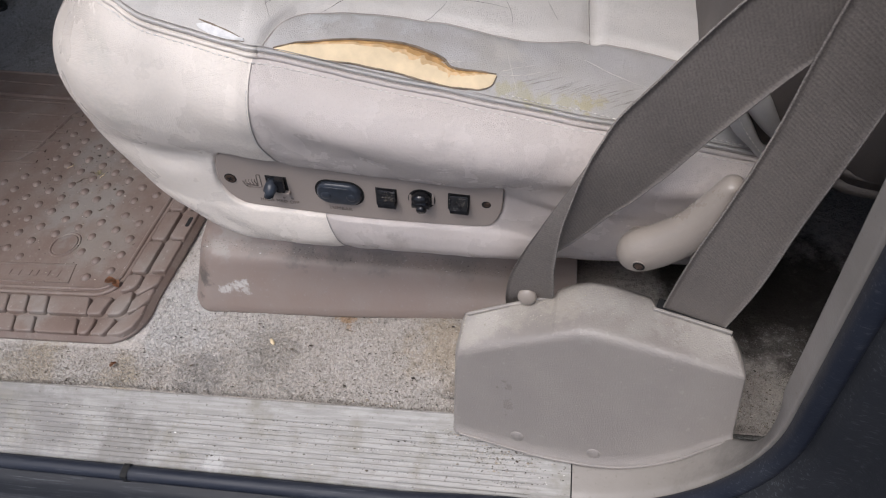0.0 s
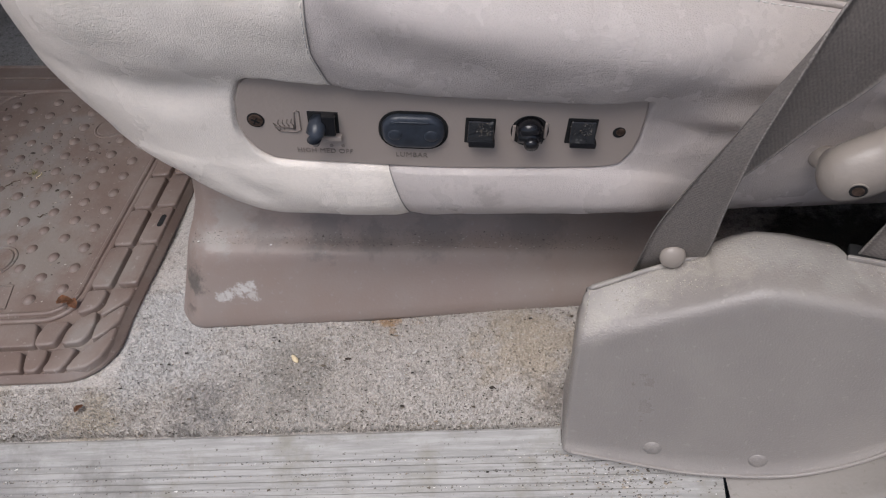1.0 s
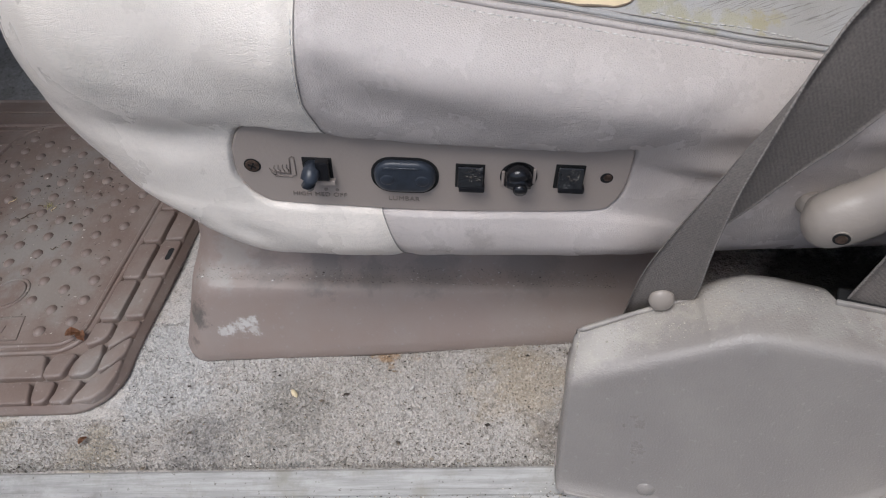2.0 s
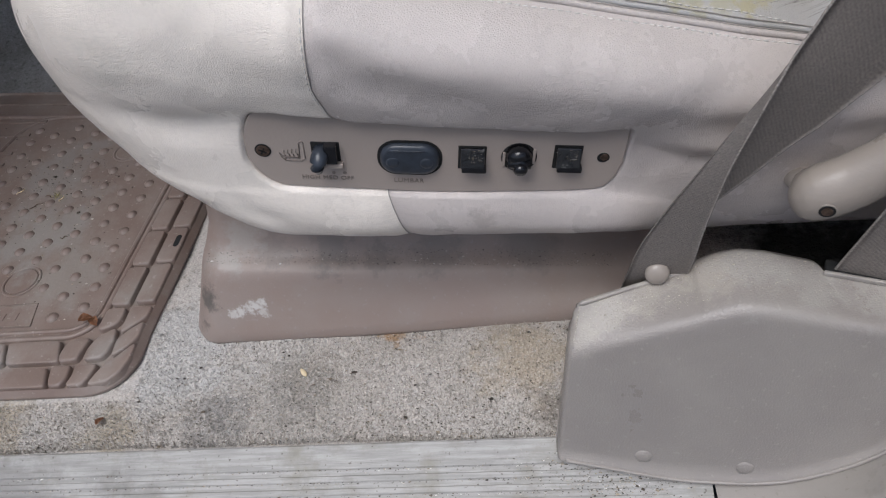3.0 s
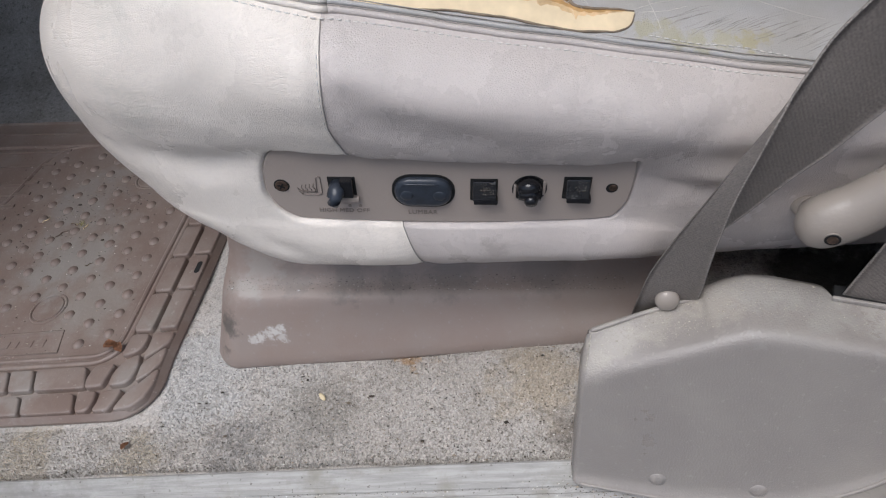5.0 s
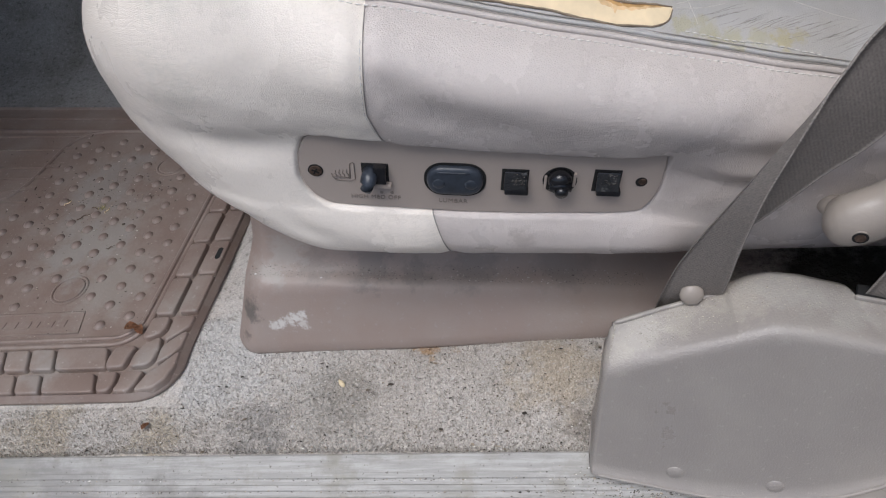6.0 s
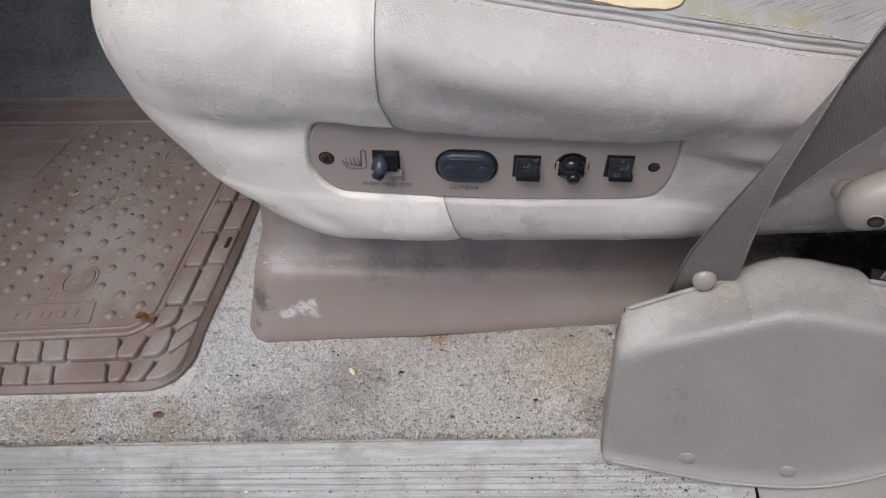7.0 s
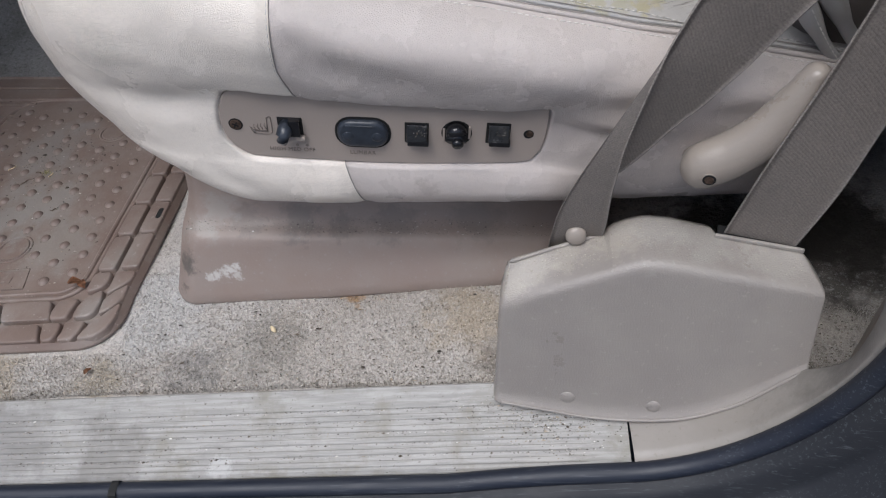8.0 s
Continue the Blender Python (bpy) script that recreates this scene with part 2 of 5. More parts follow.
# dark rear patches are painted shade behind the seat; the others stains and wear
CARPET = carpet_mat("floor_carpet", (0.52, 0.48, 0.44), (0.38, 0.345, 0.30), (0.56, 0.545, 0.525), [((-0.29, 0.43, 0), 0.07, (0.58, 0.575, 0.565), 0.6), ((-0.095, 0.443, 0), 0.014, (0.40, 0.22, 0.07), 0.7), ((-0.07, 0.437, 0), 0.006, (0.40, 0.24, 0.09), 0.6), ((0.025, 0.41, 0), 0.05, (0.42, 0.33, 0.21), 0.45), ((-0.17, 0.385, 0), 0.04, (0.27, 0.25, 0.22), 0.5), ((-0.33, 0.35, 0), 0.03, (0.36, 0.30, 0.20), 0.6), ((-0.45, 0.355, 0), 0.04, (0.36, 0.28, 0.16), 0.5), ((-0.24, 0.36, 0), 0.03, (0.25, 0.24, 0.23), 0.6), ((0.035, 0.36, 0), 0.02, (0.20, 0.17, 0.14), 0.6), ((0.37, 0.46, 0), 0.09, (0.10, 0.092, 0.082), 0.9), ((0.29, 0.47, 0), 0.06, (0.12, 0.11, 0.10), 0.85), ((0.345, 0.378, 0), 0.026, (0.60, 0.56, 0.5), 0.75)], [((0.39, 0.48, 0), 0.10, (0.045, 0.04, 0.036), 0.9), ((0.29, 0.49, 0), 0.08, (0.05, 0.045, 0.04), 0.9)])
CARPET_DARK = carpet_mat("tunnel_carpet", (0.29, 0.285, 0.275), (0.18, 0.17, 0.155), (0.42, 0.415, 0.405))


def scratched(name, base, mark, rough):
    """Dark glossy surface with long pale scratches and dusty patches."""
    m, nt, b = node_mat(name)
    v = coords(nt)
    line = noise_tex(nt, coords(nt, (6, 160, 160)), 3.2, 5, 0.65)
    blot = noise_tex(nt, v, 15, 6, 0.7)
    c = mix(nt, ramp(nt, blot, [(0.45, 0.0), (0.72, 0.35)]), base, [k * 0.5 for k in mark])
    c = mix(nt, mix(nt, 1.0, ramp(nt, line, [(0.56, 0.0), (0.66, 0.9)]), ramp(nt, blot, [(0.40, 0.15), (0.62, 1.0)]), "MULTIPLY"), c, mark)
    nt.links.new(c, b.inputs["Base Color"])
    nt.links.new(ramp(nt, blot, [(0.3, rough), (0.7, rough + 0.25)]), b.inputs["Roughness"])
    bump(nt, b, [(line, 0.15, 0.0008)])
    return m


SEAL = scratched("seal_rubber", (0.012, 0.016, 0.028), (0.08, 0.088, 0.105), 0.42)
PAINT = scratched("navy_paint", (0.014, 0.016, 0.021), (0.085, 0.09, 0.10), 0.55)


def sill_mat():
    m, nt, b = node_mat("sill_plastic")
    v = coords(nt)
    vs = coords(nt, (4, 60, 60))
    streak = noise_tex(nt, vs, 5, 5, 0.65)
    blot = noise_tex(nt, v, 26, 6, 0.7)
    speck = noise_tex(nt, v, 330, 2, 0.5)
    c = mix(nt, ramp(nt, streak, [(0.40, 0.0), (0.60, 0.8)]), (0.36, 0.347, 0.328), (0.24, 0.232, 0.215))
    c = mix(nt, ramp(nt, blot, [(0.5, 0.0), (0.68, 0.75)]), c, (0.21, 0.195, 0.155))
    smear = noise_tex(nt, coords(nt, (8, 17, 17)), 4, 7, 0.75)
    c = mix(nt, ramp(nt, smear, [(0.53, 0.0), (0.68, 0.35)]), c, (0.15, 0.14, 0.125))
    c = blobs(nt, c, v, [((-0.40, 0.30, -0.01), 0.045, (0.15, 0.14, 0.13), 0.5), ((-0.30, 0.285, -0.02), 0.04, (0.16, 0.15, 0.135), 0.6), ((-0.47, 0.315, -0.01), 0.05, (0.17, 0.16, 0.145), 0.6), ((-0.20, 0.273, -0.025), 0.012, (0.50, 0.49, 0.48), 0.6)])
    c = mix(nt, ramp(nt, speck, [(0.68, 0.0), (0.73, 0.8)]), c, (0.1, 0.085, 0.07))
    nt.links.new(c, b.inputs["Base Color"])
    b.inputs["Roughness"].default_value = 0.5
    bump(nt, b, [(streak, 0.2, 0.001), (speck, 0.3, 0.0008)])
    return m


SILL = sill_mat()


def webbing_mat(name, base):
    m, nt, b = node_mat(name)
    uv = nt.nodes.new("ShaderNodeUVMap")
    mp = nt.nodes.new("ShaderNodeMapping")
    nt.links.new(uv.outputs[0], mp.inputs[0])
    w1 = nt.nodes.new("ShaderNodeTexWave")
    w1.bands_direction, w1.inputs["Scale"].default_value, w1.inputs["Distortion"].default_value = "DIAGONAL", 150, 4.0
    w1.inputs["Detail Scale"].default_value = 9
    mp.inputs["Scale"].default_value = (1.0, 1.6, 1)
    nt.links.new(mp.outputs[0], w1.inputs["Vector"])
    w2 = nt.nodes.new("ShaderNodeTexWave")
    w2.bands_direction, w2.inputs["Scale"].default_value = "X", 330
    nt.links.new(mp.outputs[0], w2.inputs["Vector"])
    weave = mix(nt, 0.25, w1.outputs[0], w2.outputs[0])
    weave = mix(nt, 0.55, weave, noise_tex(nt, coords(nt), 700, 3, 0.65))
    v = coords(nt)
    stain = noise_tex(nt, v, 16, 5, 0.6)
    c = mix(nt, ramp(nt, weave, [(0.25, 0.0), (0.8, 1.0)]), [k * 0.78 for k in base], [k * 1.15 for k in base])
    c = mix(nt, ramp(nt, noise_tex(nt, v, 900, 2), [(0.4, 0.0), (0.65, 0.6)]), c, [k * 1.5 for k in base])
    c = mix(nt, ramp(nt, stain, [(0.5, 0.0), (0.75, 0.6)]), c, [k * 0.7 for k in base])
    nt.links.new(c, b.inputs["Base Color"])
    b.inputs["Roughness"].default_value = 0.75
    bump(nt, b, [(weave, 0.6, 0.0008)])
    return m


WEB = webbing_mat("belt_webbing", (0.178, 0.156, 0.139))


# ---- mesh helpers ----
def link_mesh(name, verts, faces, mat, parent=None, label="", smooth=True, uvs=None):
    me = bpy.data.meshes.new(name)
    me.from_pydata([tuple(map(float, v)) for v in verts], [], faces)
    me.materials.append(mat)
    if smooth:
        me.polygons.foreach_set("use_smooth", [True] * len(me.polygons))
    if uvs is not None:
        layer = me.uv_layers.new(name="UVMap")
        for lp in me.loops:
            layer.data[lp.index].uv = uvs[lp.vertex_index]
    me.update()
    ob = new(name, me)
    ob.parent = parent
    if label:
        tagged(ob, label)
    return ob


def part(name, bm, mat, parent, label="", smooth=False):
    me = bpy.data.meshes.new(name)
    bmesh.ops.recalc_face_normals(bm, faces=bm.faces)
    bm.to_mesh(me)
    bm.free()
    me.materials.append(mat)
    if smooth:
        me.polygons.foreach_set("use_smooth", [True] * len(me.polygons))
    ob = new(name, me)
    ob.parent = parent
    if label:
        tagged(ob, label)
    return ob


def thing(name, label, category, group="", kind=""):
    return tagged(new(name), label, category, group, kind)


def grid_faces(nu, nv, wrap=False):
    f = []
    for i in range(nu - (0 if wrap else 1)):
        for j in range(nv - 1):
            a, b = i * nv + j, ((i + 1) % nu) * nv + j
            f.append((a, b, b + 1, a + 1))
    return f


def tube(points, radius, seg=8, squash=1.0, closed=False):
    """Vertices and faces of a tube along points; radius is a number or one a point."""
    P = [Vector(p) for p in points]
    n = len(P)
    rad = radius if isinstance(radius, (list, tuple)) else [radius] * n
    verts, faces = [], []
    up = Vector((0, 0, 1))
    for i, p in enumerate(P):
        d = (P[min(i + 1, n - 1)] - P[max(i - 1, 0)]).normalized()
        side = d.cross(up)
        side = side.normalized() if side.length > 1e-4 else Vector((0, 1, 0))
        top = side.cross(d)
        for k in range(seg):
            a = 2 * math.pi * k / seg
            verts.append(p + (side * math.cos(a) * squash + top * math.sin(a)) * rad[i])
    for i in range(n - 1):
        for k in range(seg):
            k2 = (k + 1) % seg
            faces.append((i * seg + k, i * seg + k2, (i + 1) * seg + k2, (i + 1) * seg + k))
    faces.append(tuple(range(seg - 1, -1, -1)))
    faces.append(tuple((n - 1) * seg + k for k in range(seg)))
    return verts, faces


def spline(pts, n):
    """Catmull-Rom through pts, n samples."""
    P = np.array(pts, float)
    P = np.vstack([2 * P[0] - P[1], P, 2 * P[-1] - P[-2]])
    out = []
    m = len(P) - 3
    for s in np.linspace(0, m, n):
        i = min(int(s), m - 1)
        t = s - i
        a, b, c, d = P[i:i + 4]
        out.append(0.5 * (2 * b + (c - a) * t + (2 * a - 5 * b + 4 * c - d) * t * t + (3 * b - a - 3 * c + d) * t ** 3))
    return np.array(out)


def bevel_box(bm, centre, size, bevel=0.0, rot=None, seg=2):
    m = Matrix.Translation(centre) @ (rot.to_4x4() if rot else Matrix.Identity(4)) @ Matrix.Diagonal((*size, 1))
    r = bmesh.ops.create_cube(bm, size=1, matrix=m)
    if bevel > 0:
        es = list({e for v in r["verts"] for e in v.link_edges})
        bmesh.ops.bevel(bm, geom=es, offset=bevel, segments=seg, affect="EDGES", profile=0.6)


def prism(bm, outline, lift, base, u, v, w, bevel=0.0):
    """A slab: outline in (u, v) from base, raised by lift along w, its front edge bevelled."""
    low = [bm.verts.new(base + u * a + v * b) for a, b in outline]
    f = bm.faces.new(low)
    r = bmesh.ops.extrude_face_region(bm, geom=[f])
    top = [g for g in r["geom"] if isinstance(g, bmesh.types.BMVert)]
    bmesh.ops.translate(bm, verts=top, vec=w * lift)
    if bevel > 0:
        ts = set(top)
        es = [e for e in bm.edges if e.verts[0] in ts and e.verts[1] in ts]
        bmesh.ops.bevel(bm, geom=es, offset=bevel, segments=3, affect="EDGES", profile=0.5)


def round_rect(a0, b0, a1, b1, r, seg=6):
    out = []
    for cx, cy, s in ((a1 - r, b1 - r, 0), (a0 + r, b1 - r, 90), (a0 + r, b0 + r, 180), (a1 - r, b0 + r, 270)):
        for k in range(seg + 1):
            t = radians(s + 90 * k / seg)
            out.append((cx + r * math.cos(t), cy + r * math.sin(t)))
    return out


def smooth_step(a, b, x):
    t = np.clip((x - a) / (b - a), 0, 1)
    return t * t * (3 - 2 * t)


X, Y, Z = Vector((1, 0, 0)), Vector((0, 1, 0)), Vector((0, 0, 1))

# ---- the large structure ----
EDGE_Y = 0.336            # where the carpet meets the sill plate
SILL_Y, SILL_Z = 0.268, -0.026  # outer edge of the sill plate


def floor_height(x, y):
    return 0.0012 * math.sin(x * 31 + y * 17) + 0.0012 * math.sin(x * 13 - y * 41)


def build_floor():
    nx, ny = 420, 170
    xs, ys = np.linspace(-0.62, 0.62, nx), np.linspace(EDGE_Y, 0.80, ny)
    verts = []
    for x in xs:
        for y in ys:
            h = floor_height(x, y) + 0.0011 * noise.noise((x * 260, y * 260, 0)) + 0.0009 * noise.noise((x * 520, y * 520, 3)) - 0.0018
            edge = max(0.0, 1 - (y - EDGE_Y) / 0.006)
            verts.append((x, y + (0.0012 * noise.noise((x * 300, 0, 7)) if edge > 0.9 else 0), h - 0.003 * edge))
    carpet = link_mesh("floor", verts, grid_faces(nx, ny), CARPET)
    tagged(carpet, "dirty beige cut-pile carpet with grit, stained spots and painted shade", "floor", kind="structure")
    bm = bmesh.new()
    bevel_box(bm, (0.3, 0.94, -0.03), (3.2, 1.21, 0.04))
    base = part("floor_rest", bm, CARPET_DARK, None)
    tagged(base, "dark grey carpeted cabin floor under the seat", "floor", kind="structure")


build_floor()


def build_pile():
    """Short tufts standing on the seen part of the carpet, as one mesh."""
    rng = np.random.default_rng(11)
    n = 105000
    x = rng.uniform(-0.55, 0.42, n)
    y = EDGE_Y + 0.001 + rng.uniform(0, 1, n) ** 1.3 * 0.15
    keep = ~((x < -0.325) & (y > 0.384)) & ~((x > -0.27) & (x < 0.2) & (y > 0.445)) & ~((x > 0.2) & (y > 0.40))
    x, y = x[keep], y[keep]
    verts, faces = [], []
    for i in range(len(x)):
        a, l = rng.uniform(0, 2 * math.pi), rng.uniform(0.0016, 0.0034)
        ln, w = rng.uniform(0.0003, 0.0016), rng.uniform(0.00025, 0.0006)
        cx, cy = math.cos(a), math.sin(a)
        o = len(verts)
        z = floor_height(x[i], y[i]) - 0.0022
        b = rng.uniform(0, 2 * math.pi)
        verts += [(x[i] - w * cy, y[i] + w * cx, z), (x[i] + w * cy, y[i] - w * cx, z), (x[i] + ln * math.cos(b), y[i] + ln * math.sin(b), z + l)]
        faces.append((o, o + 1, o + 2))
    ob = link_mesh("carpet_pile", verts, faces, PILE, None, smooth=False)
    tagged(ob, "matted beige carpet tufts full of grit", "carpet", kind="stuff")


def pile_mat():
    m, nt, b = node_mat("carpet_tufts")
    geo = nt.nodes.new("ShaderNodeNewGeometry")
    v = coords(nt)
    c = ramp(nt, geo.outputs["Random Per Island"], [(0.0, (0.12, 0.105, 0.09)), (0.18, (0.41, 0.37, 0.33)), (0.7, (0.60, 0.56, 0.51)), (1.0, (0.78, 0.75, 0.71))])
    c = mix(nt, ramp(nt, noise_tex(nt, v, 11, 5, 0.6), [(0.45, 0.0), (0.70, 0.6)]), c, (0.33, 0.30, 0.25))
    c = mix(nt, ramp(nt, noise_tex(nt, v, 7, 4, 0.6), [(0.52, 0.0), (0.70, 0.6)]), c, (0.62, 0.615, 0.6))
    c = blobs(nt, c, v, STAINS_AND_SHADE)
    nt.links.new(c, b.inputs["Base Color"])
    b.inputs["Roughness"].default_value = 0.95
    b.inputs["Specular IOR Level"].default_value = 0.1
    return m


# the two dark rear patches paint shade on the tufts; the rest are stains, wear
STAINS_AND_SHADE = [((-0.29, 0.43, 0), 0.07, (0.57, 0.565, 0.555), 0.45), ((-0.095, 0.443, 0), 0.014, (0.40, 0.22, 0.07), 0.7), ((0.025, 0.41, 0), 0.05, (0.42, 0.33, 0.21), 0.45), ((-0.17, 0.385, 0), 0.035, (0.27, 0.25, 0.22), 0.5), ((-0.24, 0.36, 0), 0.03, (0.25, 0.24, 0.23), 0.5), ((0.035, 0.36, 0), 0.02, (0.20, 0.17, 0.14), 0.6), ((0.37, 0.46, 0), 0.09, (0.10, 0.092, 0.082), 0.9), ((0.29, 0.47, 0), 0.06, (0.12, 0.11, 0.10), 0.85), ((0.345, 0.378, 0), 0.026, (0.60, 0.56, 0.5), 0.75)]
PILE = pile_mat()
build_pile()


def build_tunnel():
    # the carpet rises to the centre tunnel beyond the rubber mat
    prof = spline([(0.80, -0.008), (0.90, 0.000), (1.00, 0.016), (1.06, 0.06), (1.10, 0.14), (1.14, 0.23), (1.2, 0.27), (1.36, 0.275)], 40)
    xs = np.linspace(-1.25, 0.9, 130)
    verts = []
    for x in xs:
        for y, z in prof:
            verts.append((x, y + 0.006 * noise.noise((x * 9, y * 9, 1)), z + 0.005 * noise.noise((x * 11, y * 12, 5))))
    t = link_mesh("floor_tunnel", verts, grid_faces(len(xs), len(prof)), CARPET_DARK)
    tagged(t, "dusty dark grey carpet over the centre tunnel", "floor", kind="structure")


build_tunnel()


def build_sill():
    sill = thing("sill_plate", "ribbed grey plastic door sill plate with dirt in its grooves", "sill plate", kind="structure")
    # cross-section from the carpet edge outwards: flat lip, ribs, rounded outer edge
    def section(ribbed):
        pts = [(0.000, -0.004), (0.000, 0.0008), (0.0015, 0.0018), (0.015, 0.0004)]
        n = 6
        for k in range(n):
            a = 0.0130 + k * 0.0090
            for da, h in ((0.0, 0.0), (0.0009, 0.0009), (0.0044, 0.0009), (0.0053, 0.0)):
                pts.append((a + da, 0.0009 * (1 - ribbed) + h * ribbed))
        pts += [(0.0655, 0.0003), (0.068, -0.0012), (0.0692, -0.005), (0.0692, -0.012)]
        return pts
    slope = SILL_Z / (EDGE_Y - SILL_Y)
    def mesh(name, x0, x1, steps, label):
        verts, sec = [], section(1)
        for x in np.linspace(x0, x1, steps):
            r = float(1 - smooth_step(0.116, 0.120, x))
            for a, h in section(r):
                z = slope * a + h + 0.0007 * noise.noise((x * 6, a * 30, 2))
                verts.append((x, EDGE_Y - 0.0015 - a, z))
        ob = link_mesh(name, verts, grid_faces(steps, len(sec)), SILL, sill, label, smooth=False)
        return ob
    mesh("ribbed_plate", -1.1, 0.1500, 160, "ribbed sill plate")
    return sill


sill = build_sill()

# the door opening: along the sill, round the corner and up the pillar
def opening(n_sill=26, n_arc=22, n_up=16, grow=0.0):
    """Points (x, z) of the door opening's edge, grown outwards."""
    rx, rz, cx, cz = 0.150 + grow, 0.185 + grow, 0.140, 0.173
    pts = [(x, cz - rz - (0.022 if x < 0.0 else 0.022 * (1 - x / cx) ** 2) * 0.6) for x in np.linspace(-1.1, cx, n_sill, endpoint=False)]
    pts += [(cx + rx * math.sin(a), cz - rz * math.cos(a)) for a in np.linspace(0, math.pi / 2, n_arc, endpoint=False)]
    pts += [(cx + rx, z) for z in np.linspace(cz, 1.05, n_up)]
    return pts


def sweep_opening(name, section, mat, parent, label, start=0, kind=""):
    """section: (grow, y) pairs swept along the opening."""
    rows = [opening(grow=g) for g, _ in section]
    n = len(rows[0])
    verts = [(rows[j][i][0], section[j][1], rows[j][i][1]) for i in range(start, n) for j in range(len(section))]
    return link_mesh(name, verts, grid_faces(n - start, len(section)), mat, parent, label)


pillar = thing("pillar_trim", "tan plastic trim curving from the sill up the door pillar", "trim", kind="structure")

# ---- seat ----
seat = thing("car_seat", "worn beige leather power driver seat with a torn side bolster", "car seat")
X_SEAM, X_FRONT, CORNER, X_REAR = -0.080, -0.320, 0.160, 0.31


def z_bottom(x):
    return 0.1255 - 0.055 * (np.minimum(x, 0.07) + 0.02) - 0.022 * smooth_step(0.08, 0.16, x)


def z_top(x):
    xc = np.maximum(x, -0.215)
    return 0.3225 - 0.29 * xc - 0.05 * np.minimum(x + 0.215, 0)


SIDE_V = [0, 0.03, 0.08, 0.15, 0.22, 0.28, 0.33, 0.50, 0.56, 0.62, 0.70, 0.80, 0.88, 0.95, 1.0]
SIDE_Y = [0.470, 0.440, 0.420, 0.411, 0.4105, 0.414, 0.4185, 0.4185, 0.4140, 0.4075, 0.4005, 0.3955, 0.3985, 0.4100, 0.4275]
FRONT_Y = [0.470, 0.440, 0.421, 0.413, 0.411, 0.4128, 0.4150, 0.4160, 0.4135, 0.4092, 0.4050, 0.4050, 0.4100, 0.4175, 0.4275]
REAR_Y = [0.480, 0.455, 0.438, 0.428, 0.4235, 0.4205, 0.4185, 0.4120, 0.4090, 0.4060, 0.4020, 0.3995, 0.4030, 0.4130, 0.4275]
CURVE_REAR = spline(list(zip(SIDE_V, REAR_Y)), 400)
CURVE_SIDE = spline(list(zip(SIDE_V, SIDE_Y)), 400)
CURVE_FRONT = spline(list(zip(SIDE_V, FRONT_Y)), 400)
NOSE = spline([(0.1, -0.152), (0.122, -0.174), (0.136, -0.196), (0.147, -0.219), (0.160, -0.238), (0.186, -0.263), (0.205, -0.288), (0.25, -0.3155), (0.288, -0.3155), (0.33, -0.296), (0.36, -0.263), (0.39, -0.236), (0.42, -0.215)], 200)

# creases in the leather: ends (x, z), half-width, depth (minus: a raised fold)
CREASES = [
    (-0.215, 0.262, -0.140, 0.252, 0.012, 0.0034),
    (-0.175, 0.262, -0.120, 0.262, 0.012, 0.0030),
    (-0.165, 0.196, -0.135, 0.168, 0.010, 0.0030),
    # soft slanting fold behind the upright seam
    (-0.080, 0.312, -0.030, 0.272, 0.015, 0.0036),
    (-0.040, 0.280, 0.030, 0.256, 0.018, 0.0026),
    (-0.062, 0.340, -0.008, 0.306, 0.014, 0.0028),
    (-0.078, 0.325, -0.062, 0.318, 0.012, -0.0020),
    (-0.060, 0.306, 0.060, 0.270, 0.018, -0.0018),
    # folds fanning out from the rear end of the switch plate
    (0.092, 0.231, 0.225, 0.219, 0.0145, 0.0052),
    (0.108, 0.240, 0.150, 0.258, 0.013, 0.0016),
    (0.140, 0.256, 0.235, 0.272, 0.014, 0.0026),
    (0.100, 0.219, 0.130, 0.201, 0.0110, 0.0034),
    (0.125, 0.203, 0.190, 0.194, 0.0115, 0.0040),
    (0.115, 0.212, 0.180, 0.208, 0.0090, -0.0018),
    (0.101, 0.214, 0.114, 0.180, 0.0120, 0.0022),
    (0.200, 0.205, 0.270, 0.232, 0.018, 0.0040),
]


def creased(x, z):
    out = 0.0
    for x0, z0, x1, z1, w, d in CREASES:
        dx, dz = x1 - x0, z1 - z0
        L = dx * dx + dz * dz
        t = min(1.0, max(0.0, ((x - x0) * dx + (z - z0) * dz) / L))
        q = ((x - x0 - t * dx) ** 2 + (z - z0 - t * dz) ** 2) / (w * w)
        if q < 9:
            side = float(smooth_step(-0.004, 0.008, x - seam_x(z))) if x0 > -0.09 else 1.0
            out += side * d * math.exp(-q) * (0.35 + 0.65 * math.sin(math.pi * min(1, 0.12 + 0.88 * t)))
    return out


# switch plate: slanting rounded outline in (x, z)
PLATE_Y = 0.4175
PLATE_PTS = [(-0.139, 0.249), (-0.131, 0.2605), (-0.118, 0.262), (-0.08, 0.2545), (-0.03, 0.243), (0.02, 0.235), (0.06, 0.231), (0.090, 0.2285), (0.0945, 0.2255),
             (0.0925, 0.205), (0.089, 0.192), (0.084, 0.184), (0.074, 0.1785), (0.03, 0.181), (-0.03, 0.187), (-0.08, 0.195), (-0.12, 0.202), (-0.131, 0.206), (-0.139, 0.2155), (-0.1425, 0.230)]


RIM_A = spline(PLATE_PTS + [PLATE_PTS[0]], 80)[:-1]
RIM_B = np.roll(RIM_A, -1, axis=0)
RIM_D = RIM_B - RIM_A
RIM_L = (RIM_D ** 2).sum(1)


